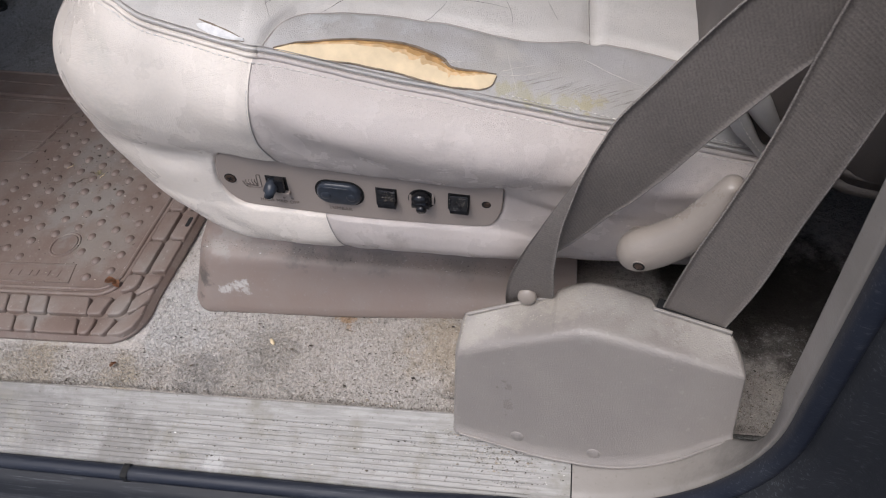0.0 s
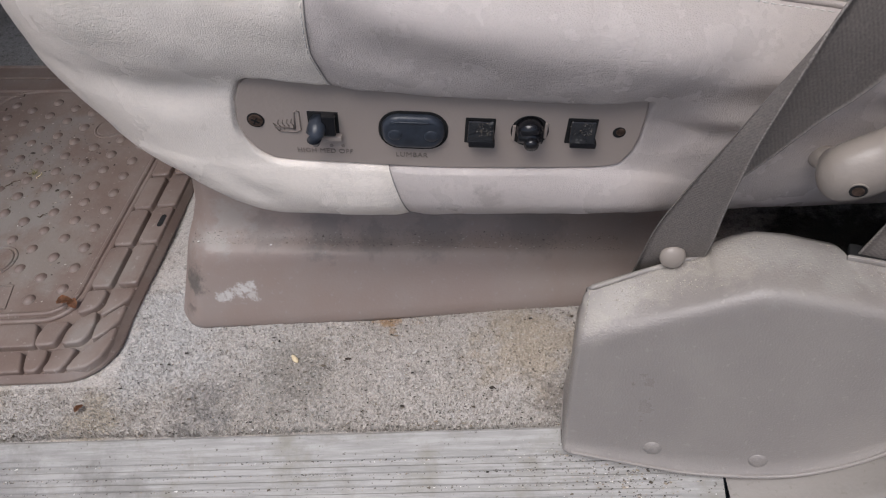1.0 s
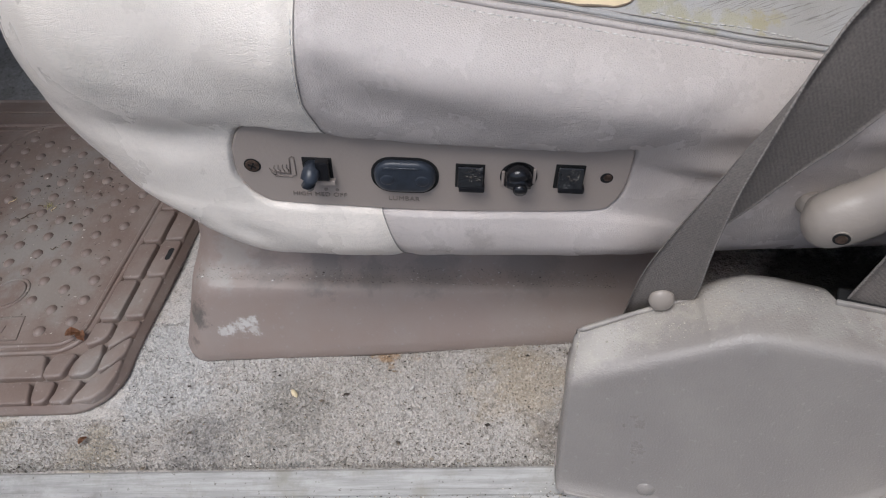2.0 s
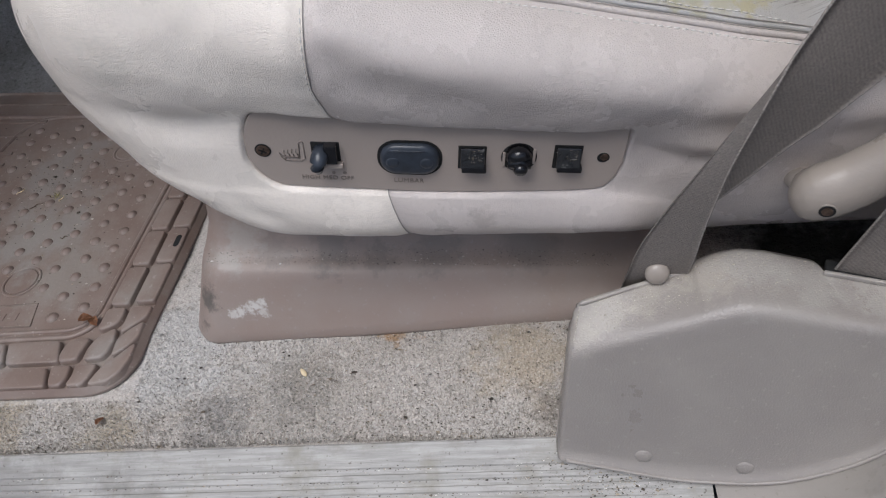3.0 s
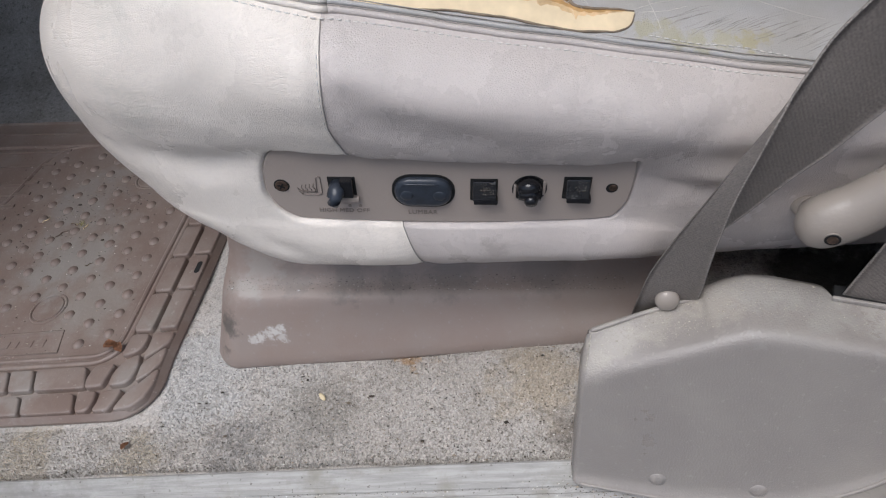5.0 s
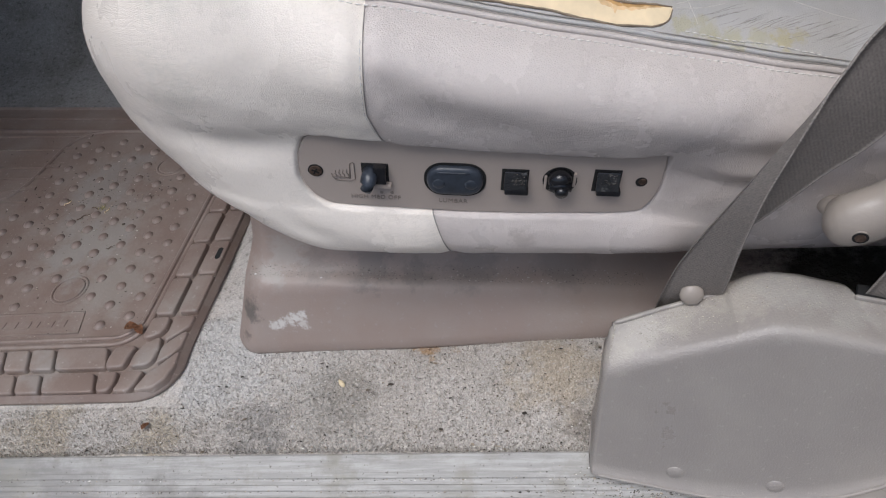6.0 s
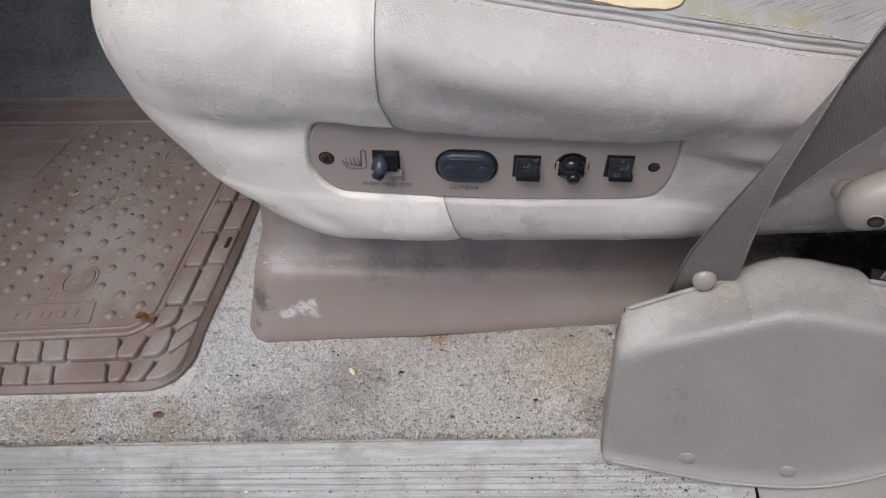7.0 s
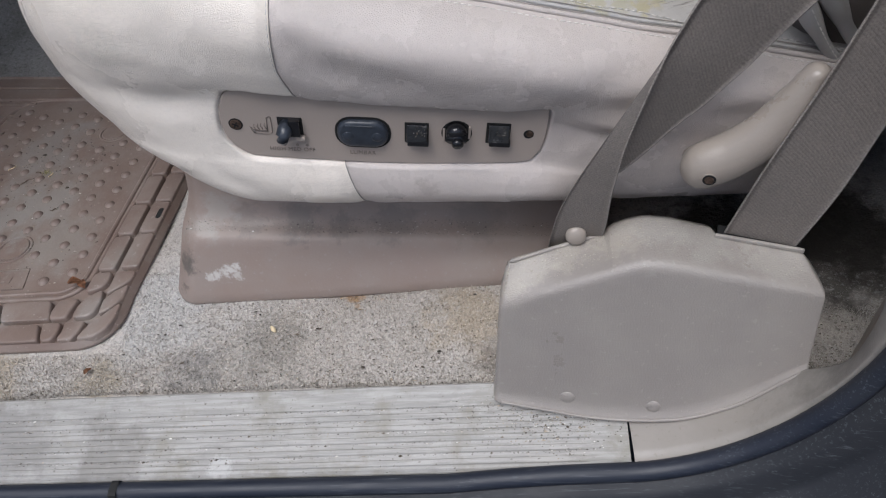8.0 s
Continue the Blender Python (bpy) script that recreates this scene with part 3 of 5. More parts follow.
def in_plate(x, z):
    """Signed distance-like measure: positive inside the plate's outline."""
    if not (-0.16 < x < 0.11 and 0.165 < z < 0.275):
        return -1.0
    q = np.array((x, z))
    t = np.clip(((q - RIM_A) * RIM_D).sum(1) / RIM_L, 0, 1)[:, None]
    d = math.sqrt((((RIM_A + t * RIM_D - q) ** 2).sum(1)).min())
    up = (RIM_A[:, 1] > z) != (RIM_B[:, 1] > z)
    cross = RIM_A[:, 0] + (z - RIM_A[:, 1]) * RIM_D[:, 0] / np.where(up, RIM_D[:, 1], 1.0)
    return d if (up & (cross > x)).sum() % 2 else -d


def nose_x(z):
    return np.interp(z, NOSE[:, 0], NOSE[:, 1])


def side_point(s, v):
    """s: along the plan from the rear (metres from the rear end), v: 0 bottom .. 1 piping."""
    straight = X_REAR - (X_FRONT + CORNER)
    arc = CORNER * math.pi / 2
    if s <= straight:
        xn, ang, far = X_REAR - s, 0.0, 0.0
    elif s <= straight + arc:
        ang, far = (s - straight) / CORNER, 0.0
        xn = X_FRONT + CORNER - CORNER * math.sin(ang)
    else:
        ang, far = math.pi / 2, s - straight - arc
        xn = X_FRONT
    zb, zt = z_bottom(xn), z_top(xn)
    z = zb + v * (zt - zb)
    x = xn
    if xn < X_SEAM:
        k = (X_SEAM - nose_x(z)) / (X_SEAM - X_FRONT)
        x = X_SEAM - (X_SEAM - xn) * k
    ys = float(np.interp(v, CURVE_SIDE[:, 0], CURVE_SIDE[:, 1]))
    yf = float(np.interp(v, CURVE_FRONT[:, 0], CURVE_FRONT[:, 1]))
    w = float(smooth_step(-0.155, -0.075, xn))
    w2 = float(smooth_step(0.088, 0.15, xn))
    y = yf * (1 - w) + ys * w
    y = y * (1 - w2) + float(np.interp(v, CURVE_REAR[:, 0], CURVE_REAR[:, 1])) * w2
    inset = y - 0.402
    y0 = 0.402
    # the profile's inset follows the plan's normal round the corner
    fade = 1 - 0.45 * min(1, ang / 1.2)
    d = inset * fade
    if ang == 0:
        y = y0 + d
        y += creased(x, z)
        y += 0.0012 * noise.noise((x * 22, z * 22, 4)) + 0.0005 * noise.noise((x * 70, z * 70, 9))
        p = in_plate(x, z)
        if p > -0.0024:
            t = float(smooth_step(-0.0024, 0.0010, p))
            y = y * (1 - t) + max(y, PLATE_Y + 0.0055) * t
        return x, y, z
    wav = 0.0012 * noise.noise((x * 22, z * 22, 4)) + 0.0005 * noise.noise((x * 70, z * 70, 9))
    d += wav * math.cos(ang)
    px = x + d * math.sin(ang)
    py = y0 + CORNER - CORNER * math.cos(ang) + far + d * math.cos(ang)
    py += creased(x, z) * math.cos(ang)
    return px, py, z


def seam_dip(t, w=0.006):
    return 0.0022 * math.exp(-(t / w) ** 2)


S_CORNER_END = X_REAR - (X_FRONT + CORNER) + CORNER * math.pi / 2
S_END = S_CORNER_END + 0.30


def seam_x(z):
    return float(np.interp(z, [0.13, 0.153, 0.2, 0.262, 0.284, 0.317, 0.36], [-0.050, -0.053, -0.061, -0.081, -0.083, -0.078, -0.072]))


def build_side():
    nv = 120
    vs = np.linspace(0, 1, nv)
    for name, mat, s0, s1, n, label in (("side_panel", LILAC, 0.0, None, 250, "grey-lilac leather side panel with creases"),
                                       ("front_side_panel", CREAM, None, S_END, 290, "smooth cream leather front side panel")):
        verts = []
        for i in range(n):
            for v in vs:
                z_here = z_bottom(X_SEAM) + v * (z_top(X_SEAM) - z_bottom(X_SEAM))
                ss = X_REAR - seam_x(z_here)
                a, b = (s0, ss) if s1 is None else (ss, s1)
                k = i / (n - 1)
                if s1 is not None:
                    k = k ** 1.4
                s = a + (b - a) * k
                x, y, z = side_point(s, v)
                t = abs(s - ss)
                verts.append((x, y + seam_dip(t), z))
        link_mesh(name, verts, grid_faces(n, nv), mat, seat, label)
    # far side, hidden from the door
    bm = bmesh.new()
    bevel_box(bm, (0.07, 0.70, 0.205), (0.52, 0.42, 0.14), 0.04)
    part("cushion_core", bm, BACKREST, seat)


build_side()


def top_edge(s):
    return side_point(s, 1.0)


# plan line of the seam between the bolster and the lighter seat top
SEAM_LINE = spline([(-0.0715, 0.4285), (-0.0685, 0.436), (-0.063, 0.4465), (-0.056, 0.458), (-0.044, 0.469), (-0.02, 0.478), (0.01, 0.486), (0.04, 0.490), (0.06, 0.491), (0.085, 0.489), (0.105, 0.489), (0.125, 0.493), (0.155, 0.504), (0.19, 0.507), (0.25, 0.503), (0.32, 0.50)], 300)
CROWN = spline([(0, 0.0), (0.006, 0.0055), (0.015, 0.0115), (0.03, 0.0170), (0.05, 0.0190), (0.07, 0.0195), (0.10, 0.021), (0.17, 0.024), (0.3, 0.020)], 300)


def seam_y(x):
    return float(np.interp(x, SEAM_LINE[:, 0], SEAM_LINE[:, 1]))


def top_height(px, py, d):
    h = float(np.interp(d, CROWN[:, 0], CROWN[:, 1]))
    if px > -0.08:
        k = py - seam_y(max(px, -0.0715))
        h -= 0.0045 * math.exp(-(k / 0.0045) ** 2) * float(smooth_step(-0.08, -0.06, px))
        if k > 0:
            h += 0.004 * math.sin(min(1, k / 0.06) * math.pi / 2)
    # puffed sections of the insert beyond its cross seam
    if py > 0.47 and px > 0.05:
        h -= 0.005 * math.exp(-((px - 0.160) / 0.006) ** 2) * float(smooth_step(0.495, 0.515, py))
    h += 0.0016 * noise.noise((px * 18, py * 18, 2)) + 0.0008 * noise.noise((px * 60, py * 60, 6))
    return h


def edge_y(px):
    return float(np.interp(px, EDGE_X, EDGE_YS))


def top_at(px, py):
    """A point of the seat top over the plan, beside the straight part of the piping."""
    d = py - edge_y(px)
    return px, py, float(z_top(px)) + top_height(px, py, d)


EDGE_X = np.linspace(-0.14, X_REAR, 200)
EDGE_YS = [top_edge(X_REAR - x)[1] for x in EDGE_X]


def top_point(s, w):
    x, y, z = top_edge(s)
    tx, ty = max(x, -0.165), 0.68
    px, py = x + (tx - x) * w, y + (ty - y) * w
    d = math.hypot(px - x, py - y)
    return px, py, z * (1 - w) + float(z_top(px)) * w + top_height(px, py, d)


def build_top():
    verts = []
    xs, nw = np.linspace(-0.0705, X_REAR, 210), 46
    for x in xs:
        y1 = seam_y(x)
        for j in range(nw):
            verts.append(top_at(x, edge_y(x) + (y1 - edge_y(x)) * j / (nw - 1)))
    link_mesh("bolster", verts, grid_faces(len(xs), nw), WORN, seat, "cracked and stained grey leather bolster")
    verts, nw = [], 70
    ss = np.linspace(0.0, S_END, 300)
    for s in ss:
        x = top_edge(s)[0]
        w0 = 0.0
        if X_REAR - s > -0.0705:
            w0 = (seam_y(X_REAR - s) - top_edge(s)[1]) / (0.68 - top_edge(s)[1])
        for j in range(nw):
            verts.append(top_point(s, w0 + (1 - w0) * (j / (nw - 1)) ** 1.3))
    link_mesh("seat_top", verts, grid_faces(len(ss), nw), INSERT, seat, "cream leather seat top with surface cracks")
    # inner half of the cushion top
    verts = []
    xs, ys = np.linspace(-0.25, 0.31, 50), np.linspace(0.68, 0.95, 24)
    for x in xs:
        for y in ys:
            k = (y - 0.68) / 0.27
            verts.append((x, y, float(z_top(x)) + 0.020 - 0.05 * k ** 4))
    link_mesh("inner_cushion", verts, grid_faces(50, 24), INSERT, seat)
    # seams lying in the valleys
    for pts in ([top_at(x, seam_y(x) + 0.0004) for x in np.linspace(-0.0705, 0.30, 120)], [top_at(0.160 + 0.004 * math.sin(20 * y), y) for y in np.linspace(0.50, 0.66, 40)]):
        v, f = tube([(x, y, z - 0.0002) for x, y, z in pts], 0.0006, 6)
        link_mesh("seam", v, f, PIPING, seat, "dark sunken seam")


build_top()


def build_piping():
    for s0, s1, mat, mat2 in ((0.0, X_REAR + 0.0705, LILAC, WORN), (X_REAR + 0.0705, S_END - 0.02, CREAM, INSERT)):
        for dz, dy, r, name, m in ((0.0002, -0.0002, 0.0020, "piping", mat), (0.0021, 0.0012, 0.00045, "seam_line", PIPING), (0.0034, 0.0028, 0.0015, "piping_fold", mat2), (0.0050, 0.0044, 0.00035, "seam_line", PIPING)):
            pts = []
            for s in np.linspace(s0, s1, 160):
                x, y, z = top_edge(s)
                pts.append((x, y + dy, z + dz))
            v, f = tube(pts, r, 7)
            link_mesh(name, v, f, m, seat)


build_piping()


def stitch_row(name, pts, step, length, parent, r=0.00055, mat=THREAD):
    """A row of short thread stitches along pts, as one mesh."""
    P = np.array(pts)
    seg = np.linalg.norm(np.diff(P, axis=0), axis=1)
    cum = np.concatenate([[0], np.cumsum(seg)])
    verts, faces = [], []
    for a in np.arange(0, cum[-1] - length, step):
        ends = [np.array([np.interp(c, cum, P[:, k]) for k in range(3)]) for c in (a, a + length / 2, a + length)]
        v, f = tube(ends, [r * 0.6, r, r * 0.6], 5)
        o = len(verts)
        verts += v
        faces += [tuple(i + o for i in q) for q in f]
    ob = link_mesh(name, verts, faces, mat, parent)
    return tagged(ob, kind="stuff")


def build_stitches():
    row = [side_point(s, 0.987) for s in np.linspace(0.02, S_END - 0.05, 260)]
    stitch_row("stitching", [(x, y - 0.0001, z) for x, y, z in row], 0.0046, 0.0032, seat, 0.00048)
    row = [top_at(x, 0.4345) for x in np.linspace(0.10, 0.30, 90)]
    stitch_row("stitching", [(x, y, z + 0.0003) for x, y, z in row], 0.0046, 0.0032, seat, 0.00048)
    row = []
    for v in np.linspace(0.56, 0.94, 60):
        z_here = z_bottom(X_SEAM) + v * (z_top(X_SEAM) - z_bottom(X_SEAM))
        x, y, z = side_point(X_REAR - seam_x(z_here) + 0.0014, v)
        row.append((x, y + 0.0019, z))
    stitch_row("stitching", row, 0.0046, 0.0030, seat, 0.00032)
    # dark valley of the upright seam
    for v0, v1 in ((0.02, 0.30), (0.55, 0.985)):
        pts = []
        for v in np.linspace(v0, v1, 50):
            z_here = z_bottom(X_SEAM) + v * (z_top(X_SEAM) - z_bottom(X_SEAM))
            x, y, z = side_point(X_REAR - seam_x(z_here), v)
            pts.append((x, y + 0.0018, z))
        v_, f_ = tube(pts, 0.00038, 6)
        link_mesh("seam", v_, f_, PIPING, seat)


build_stitches()


def build_tear(up, low, fill, name, label, lip_r, sag):
    """A split in the leather: the filling seen between two curled lips."""
    U, L = spline(up, 60), spline(low, 60)
    verts, uvs, n = [], [], 14
    for i in range(60):
        for j in range(n):
            k = j / (n - 1)
            uvs.append((i / 59, k))
            x, y = U[i] * (1 - k) + L[i] * k
            x, y, z = top_at(x, y)
            edge = math.sin(math.pi * k) ** 0.5
            verts.append((x, y, z + 0.0006 + sag * edge + 0.0004 * noise.noise((x * 120, y * 120, 3))))
    body = link_mesh(name, verts, grid_faces(60, n), fill, seat, label, uvs=uvs)
    if fill is FOAM:
        # aged brown rim plus painted recess shade under the upper edge, darkest there, ragged
        for layer, (reach, tone) in enumerate(zip((0.46, 0.30, 0.13), BROWNED_SHADE)):
            strip = []
            for i in range(60):
                t = i / 59
                wide = reach * float(np.interp(t, [0, 0.15, 0.45, 0.7, 0.88, 1.0], [0.05, 0.5, 0.95, 1.1, 0.6, 0.3]))
                wide *= 1 + 0.45 * noise.noise((i * 0.55, layer * 7.0, 0)) + 0.25 * noise.noise((i * 1.7, layer * 3.0, 5))
                for j in range(5):
                    k = wide * j / 4
                    x, y = U[i] * (1 - k) + L[i] * k
                    x, y, z = top_at(x, y)
                    strip.append((x, y, z + 0.0006 + sag * math.sin(math.pi * k) ** 0.5 + 0.0004 * noise.noise((x * 120, y * 120, 3)) + 0.00012 * (layer + 1)))
            link_mesh("browned_shade_edge", strip, grid_faces(60, 5), tone, body, "browned foam edge with painted recess shade")
    for line, r, rise in ((U, lip_r, 0.0014), (L, lip_r * 0.75, 0.0006)):
        pts = [(x, y, top_at(x, y)[2] + rise + 0.0005 * noise.noise((x * 150, 0, 1))) for x, y in line]
        rad = [r * (0.45 + 0.55 * math.sin(math.pi * i / 59)) * (1 + 0.25 * noise.noise((i * 0.35, r * 900, 0))) for i in range(60)]
        v, f = tube(pts, rad, 8)
        link_mesh("torn_lip", v, f, LIP, body, "curled torn leather edge")


build_tear([(-0.0600, 0.4340), (-0.045, 0.4398), (-0.016, 0.4472), (0.015, 0.4532), (0.035, 0.4540), (0.049, 0.4515), (0.0570, 0.4485), (0.0612, 0.4442), (0.070, 0.4430), (0.083, 0.4442), (0.0935, 0.4448)],
           [(-0.0600, 0.4336), (-0.043, 0.4330), (-0.014, 0.4336), (0.012, 0.4335), (0.0248, 0.4333), (0.045, 0.4325), (0.063, 0.4322), (0.081, 0.4332), (0.0905, 0.4375), (0.0938, 0.4440)],
           FOAM, "exposed_foam", "yellowed seat foam showing through the tear", 0.0010, 0.0008)
build_tear([(-0.148, 0.4352), (-0.136, 0.4392), (-0.117, 0.4408), (-0.097, 0.4384), (-0.0795, 0.4340)],
           [(-0.148, 0.4348), (-0.133, 0.4335), (-0.110, 0.4328), (-0.092, 0.4325), (-0.0793, 0.4334)],
           LINING, "exposed_lining", "white lining showing through a short split", 0.0007, 0.0018)


# ---- switch plate on the seat ----
plate_slope = -0.145


def on_plate(x, z, out=0.0):
    return Vector((x, PLATE_Y - out, z))


def build_plate():
    bm = bmesh.new()
    pts = spline(PLATE_PTS + [PLATE_PTS[0]], 90)[:-1]
    prism(bm, [(a, c) for a, c in pts], 0.0035, Vector((0, PLATE_Y + 0.0035, 0)), X, Z, -Y, 0.0008)
    plate = part("switch_plate", bm, PLATE, seat, "taupe plastic switch plate with five controls", smooth=False)
    tilt = math.atan(plate_slope)
    U = Vector((math.cos(tilt), 0, math.sin(tilt)))
    V = Vector((-math.sin(tilt), 0, math.cos(tilt)))
    rot = Matrix((U, Y, V)).transposed()

    def disc(name, x, z, r, lift, mat, label="", seg=24, bev=0.0004):
        b = bmesh.new()
        prism(b, [(r * math.cos(2 * math.pi * k / seg), r * math.sin(2 * math.pi * k / seg)) for k in range(seg)], lift, on_plate(x, z, -0.0006), U, V, -Y, bev)
        return part(name, b, mat, plate, label)

    def slab(name, x, z, a0, b0, a1, b1, r, lift, mat, label="", bev=0.0004, sink=0.0006):
        b = bmesh.new()
        prism(b, round_rect(a0, b0, a1, b1, r), lift, on_plate(x, z, -sink), U, V, -Y, bev)
        return part(name, b, mat, plate, label)

    # screws: a fitted one and an empty hole
    disc("screw_hole", -0.1315, 0.2335, 0.0052, 0.0008, DARK, bev=0.0)
    s = disc("screw", -0.1315, 0.2335, 0.0042, 0.0016, RUST, "rusty cross-head screw")
    for a in (35, 125):
        b = bmesh.new()
        bevel_box(b, on_plate(-0.1315, 0.2335, 0.0011), (0.0052, 0.0006, 0.0010), 0, Euler((0, radians(a), 0)).to_matrix())
        part("slot", b, DARK, s)
    disc("screw_hole", 0.0795, 0.2045, 0.0038, 0.0008, DARK, "empty screw hole", bev=0.0)
    disc("screw_stub", 0.0802, 0.2048, 0.0026, 0.0012, RUST)

    # heater lever in its square window
    slab("lever_window", -0.0925, 0.2265, -0.009, -0.0095, 0.009, 0.0095, 0.0006, 0.0010, DARK, "dark lever window")
    b = bmesh.new()
    bevel_box(b, on_plate(-0.0885, 0.2185, 0.0022), (0.011, 0.0036, 0.0035), 0.0006, rot)
    part("window_ledge", b, PLATE, plate)
    v, f = tube([(-0.0945, PLATE_Y + 0.001, 0.2300), (-0.0955, PLATE_Y - 0.006, 0.2285), (-0.0965, PLATE_Y - 0.009, 0.2265), (-0.0975, PLATE_Y - 0.0095, 0.2235), (-0.0975, PLATE_Y - 0.0085, 0.2195)], [0.0050, 0.0054, 0.0052, 0.0044, 0.0024], 14)
    link_mesh("heater_lever", v, f, ROCKER, plate, "slate-grey thumb lever")
    b = bmesh.new()
    bevel_box(b, on_plate(-0.0885, 0.2285, 0.0025), (0.008, 0.006, 0.014), 0.001, rot)
    part("lever_block", b, BLACK, plate)

    # lumbar rocker
    slab("rocker_well", -0.0405, 0.2175, -0.0205, -0.0138, 0.0205, 0.0138, 0.0125, 0.0011, DARK, "dark oval well", 0.0)
    b = bmesh.new()
    prism(b, round_rect(-0.0187, -0.0118, 0.0187, 0.0118, 0.0108, 8), 0.0050, on_plate(-0.0405, 0.2178, -0.0005), U, V, -Y, 0.0034)
    rk = part("lumbar_rocker", b, ROCKER, plate, "slate-grey oval rocker switch", smooth=True)
    for dx in (-0.0105, 0.0105):
        b = bmesh.new()
        bmesh.ops.create_uvsphere(b, u_segments=14, v_segments=8, radius=1, matrix=Matrix.Translation(on_plate(-0.0405 + dx, 0.2168 - plate_slope * -dx, 0.0042)) @ Matrix.Diagonal((0.0045, 0.0011, 0.0042, 1)))
        part("dimple", b, ROCKER, rk, smooth=True)
    v, f = tube([tuple(on_plate(-0.0405 + a, 0.2178 + 0.0085 + plate_slope * a, 0.0043)) for a in np.linspace(-0.011, 0.011, 8)], 0.0006, 6)
    link_mesh("ridge", v, f, ROCKER, rk)

    # two black push switches and the round toggle between them
    for x, z in ((-0.0015, 0.2135), (0.0575, 0.2075)):
        slab("switch_well", x, z, -0.0088, -0.0092, 0.0088, 0.0092, 0.0006, 0.0009, DARK, "square switch well", 0.0)
        b = bmesh.new()
        bevel_box(b, on_plate(x + 0.0004, z + 0.001, 0.0018), (0.0150, 0.006, 0.0135), 0.0010, rot @ Euler((radians(-22), 0, 0)).to_matrix())
        k = part("push_switch", b, GRIT_DUST, plate, "dusty glossy black switch")
        b = bmesh.new()
        bevel_box(b, on_plate(x + 0.0005, z - 0.0056, 0.0042), (0.0156, 0.0056, 0.0042), 0.0010, rot)
        part("switch_lip", b, BLACK, k)
    disc("toggle_well", 0.0275, 0.2105, 0.0112, 0.0009, DARK, "round toggle well", bev=0.0)
    for a in (-1, 1):
        b = bmesh.new()
        bevel_box(b, on_plate(0.0275 + a * 0.0094, 0.2105, 0.0006), (0.0018, 0.002, 0.011), 0.0005, rot)
        part("well_cheek", b, PLATE, plate)
    v, f = tube([(0.0275, PLATE_Y + 0.002, 0.2135), (0.0276, PLATE_Y - 0.004, 0.2125), (0.0278, PLATE_Y - 0.006, 0.2110)], [0.0082, 0.0078, 0.0066], 16)
    tg = link_mesh("seat_toggle", v, f, BLACK, plate, "black rocker toggle")
    v, f = tube([(0.0278, PLATE_Y - 0.004, 0.2085), (0.0280, PLATE_Y - 0.0095, 0.2070), (0.0280, PLATE_Y - 0.0110, 0.2065)], [0.0046, 0.0044, 0.0034], 14)
    link_mesh("toggle_tip", v, f, BLACK, tg)
    v, f = tube([(0.0205, PLATE_Y - 0.0045, 0.2110), (0.0345, PLATE_Y - 0.0045, 0.2090)], 0.0042, 10)
    link_mesh("toggle_wing", v, f, BLACK, tg)

    # heated seat sign drawn with thin raised lines
    def line(pts, r=0.00045, mat=INK):
        q = [tuple(on_plate(a, c, 0.0002)) for a, c in pts]
        v_, f_ = tube(q, r, 5)
        link_mesh("sign_line", v_, f_, mat, plate)
    ox, oz = -0.1135, 0.2295
    line([(ox + 0.0035, oz - 0.0045), (ox + 0.0058, oz + 0.0075), (ox + 0.0078, oz + 0.0085), (ox + 0.0088, oz + 0.0078), (ox + 0.0068, oz - 0.0055), (ox + 0.004, oz - 0.0068), (ox - 0.006, oz - 0.0052)])
    line([(ox + 0.0035, oz - 0.0045), (ox - 0.0065, oz - 0.0018), (ox - 0.0082, oz + 0.0008), (ox - 0.0078, oz - 0.0022), (ox - 0.006, oz - 0.0052)])
    for k in range(4):
        a = ox - 0.0055 + k * 0.0026
        line([(a, oz - 0.0042), (a + 0.0008, oz - 0.0018), (a - 0.0002, oz + 0.0005), (a + 0.0008, oz + 0.0028)], 0.00035)

    def words(text, x, z, size):
        cu = bpy.data.curves.new("lettering", "FONT")
        cu.body, cu.size, cu.align_x, cu.extrude = text, size, "CENTER", 0.00015
        cu.space_character = 1.08
        tmp = bpy.data.objects.new("lettering", cu)
        me = bpy.data.meshes.new_from_object(tmp)
        bpy.data.objects.remove(tmp)
        me.materials.append(INK)
        ob = new("lettering", me)
        ob.parent = plate
        ob.matrix_world = Matrix.Translation(on_plate(x, z, 0.0003)) @ Matrix((U, V, -Y)).transposed().to_4x4()
        tagged(ob, "moulded lettering reading " + text)
    words("HIGH MED OFF", -0.0965, 0.2055, 0.0047)
    words("LUMBAR", -0.0445, 0.1972, 0.0049)
    for a in (-0.0915, -0.0845):
        disc("mark", a, 0.2105 + (a + 0.0915) * plate_slope, 0.0012, 0.0008, INK, seg=10, bev=0)


build_plate()


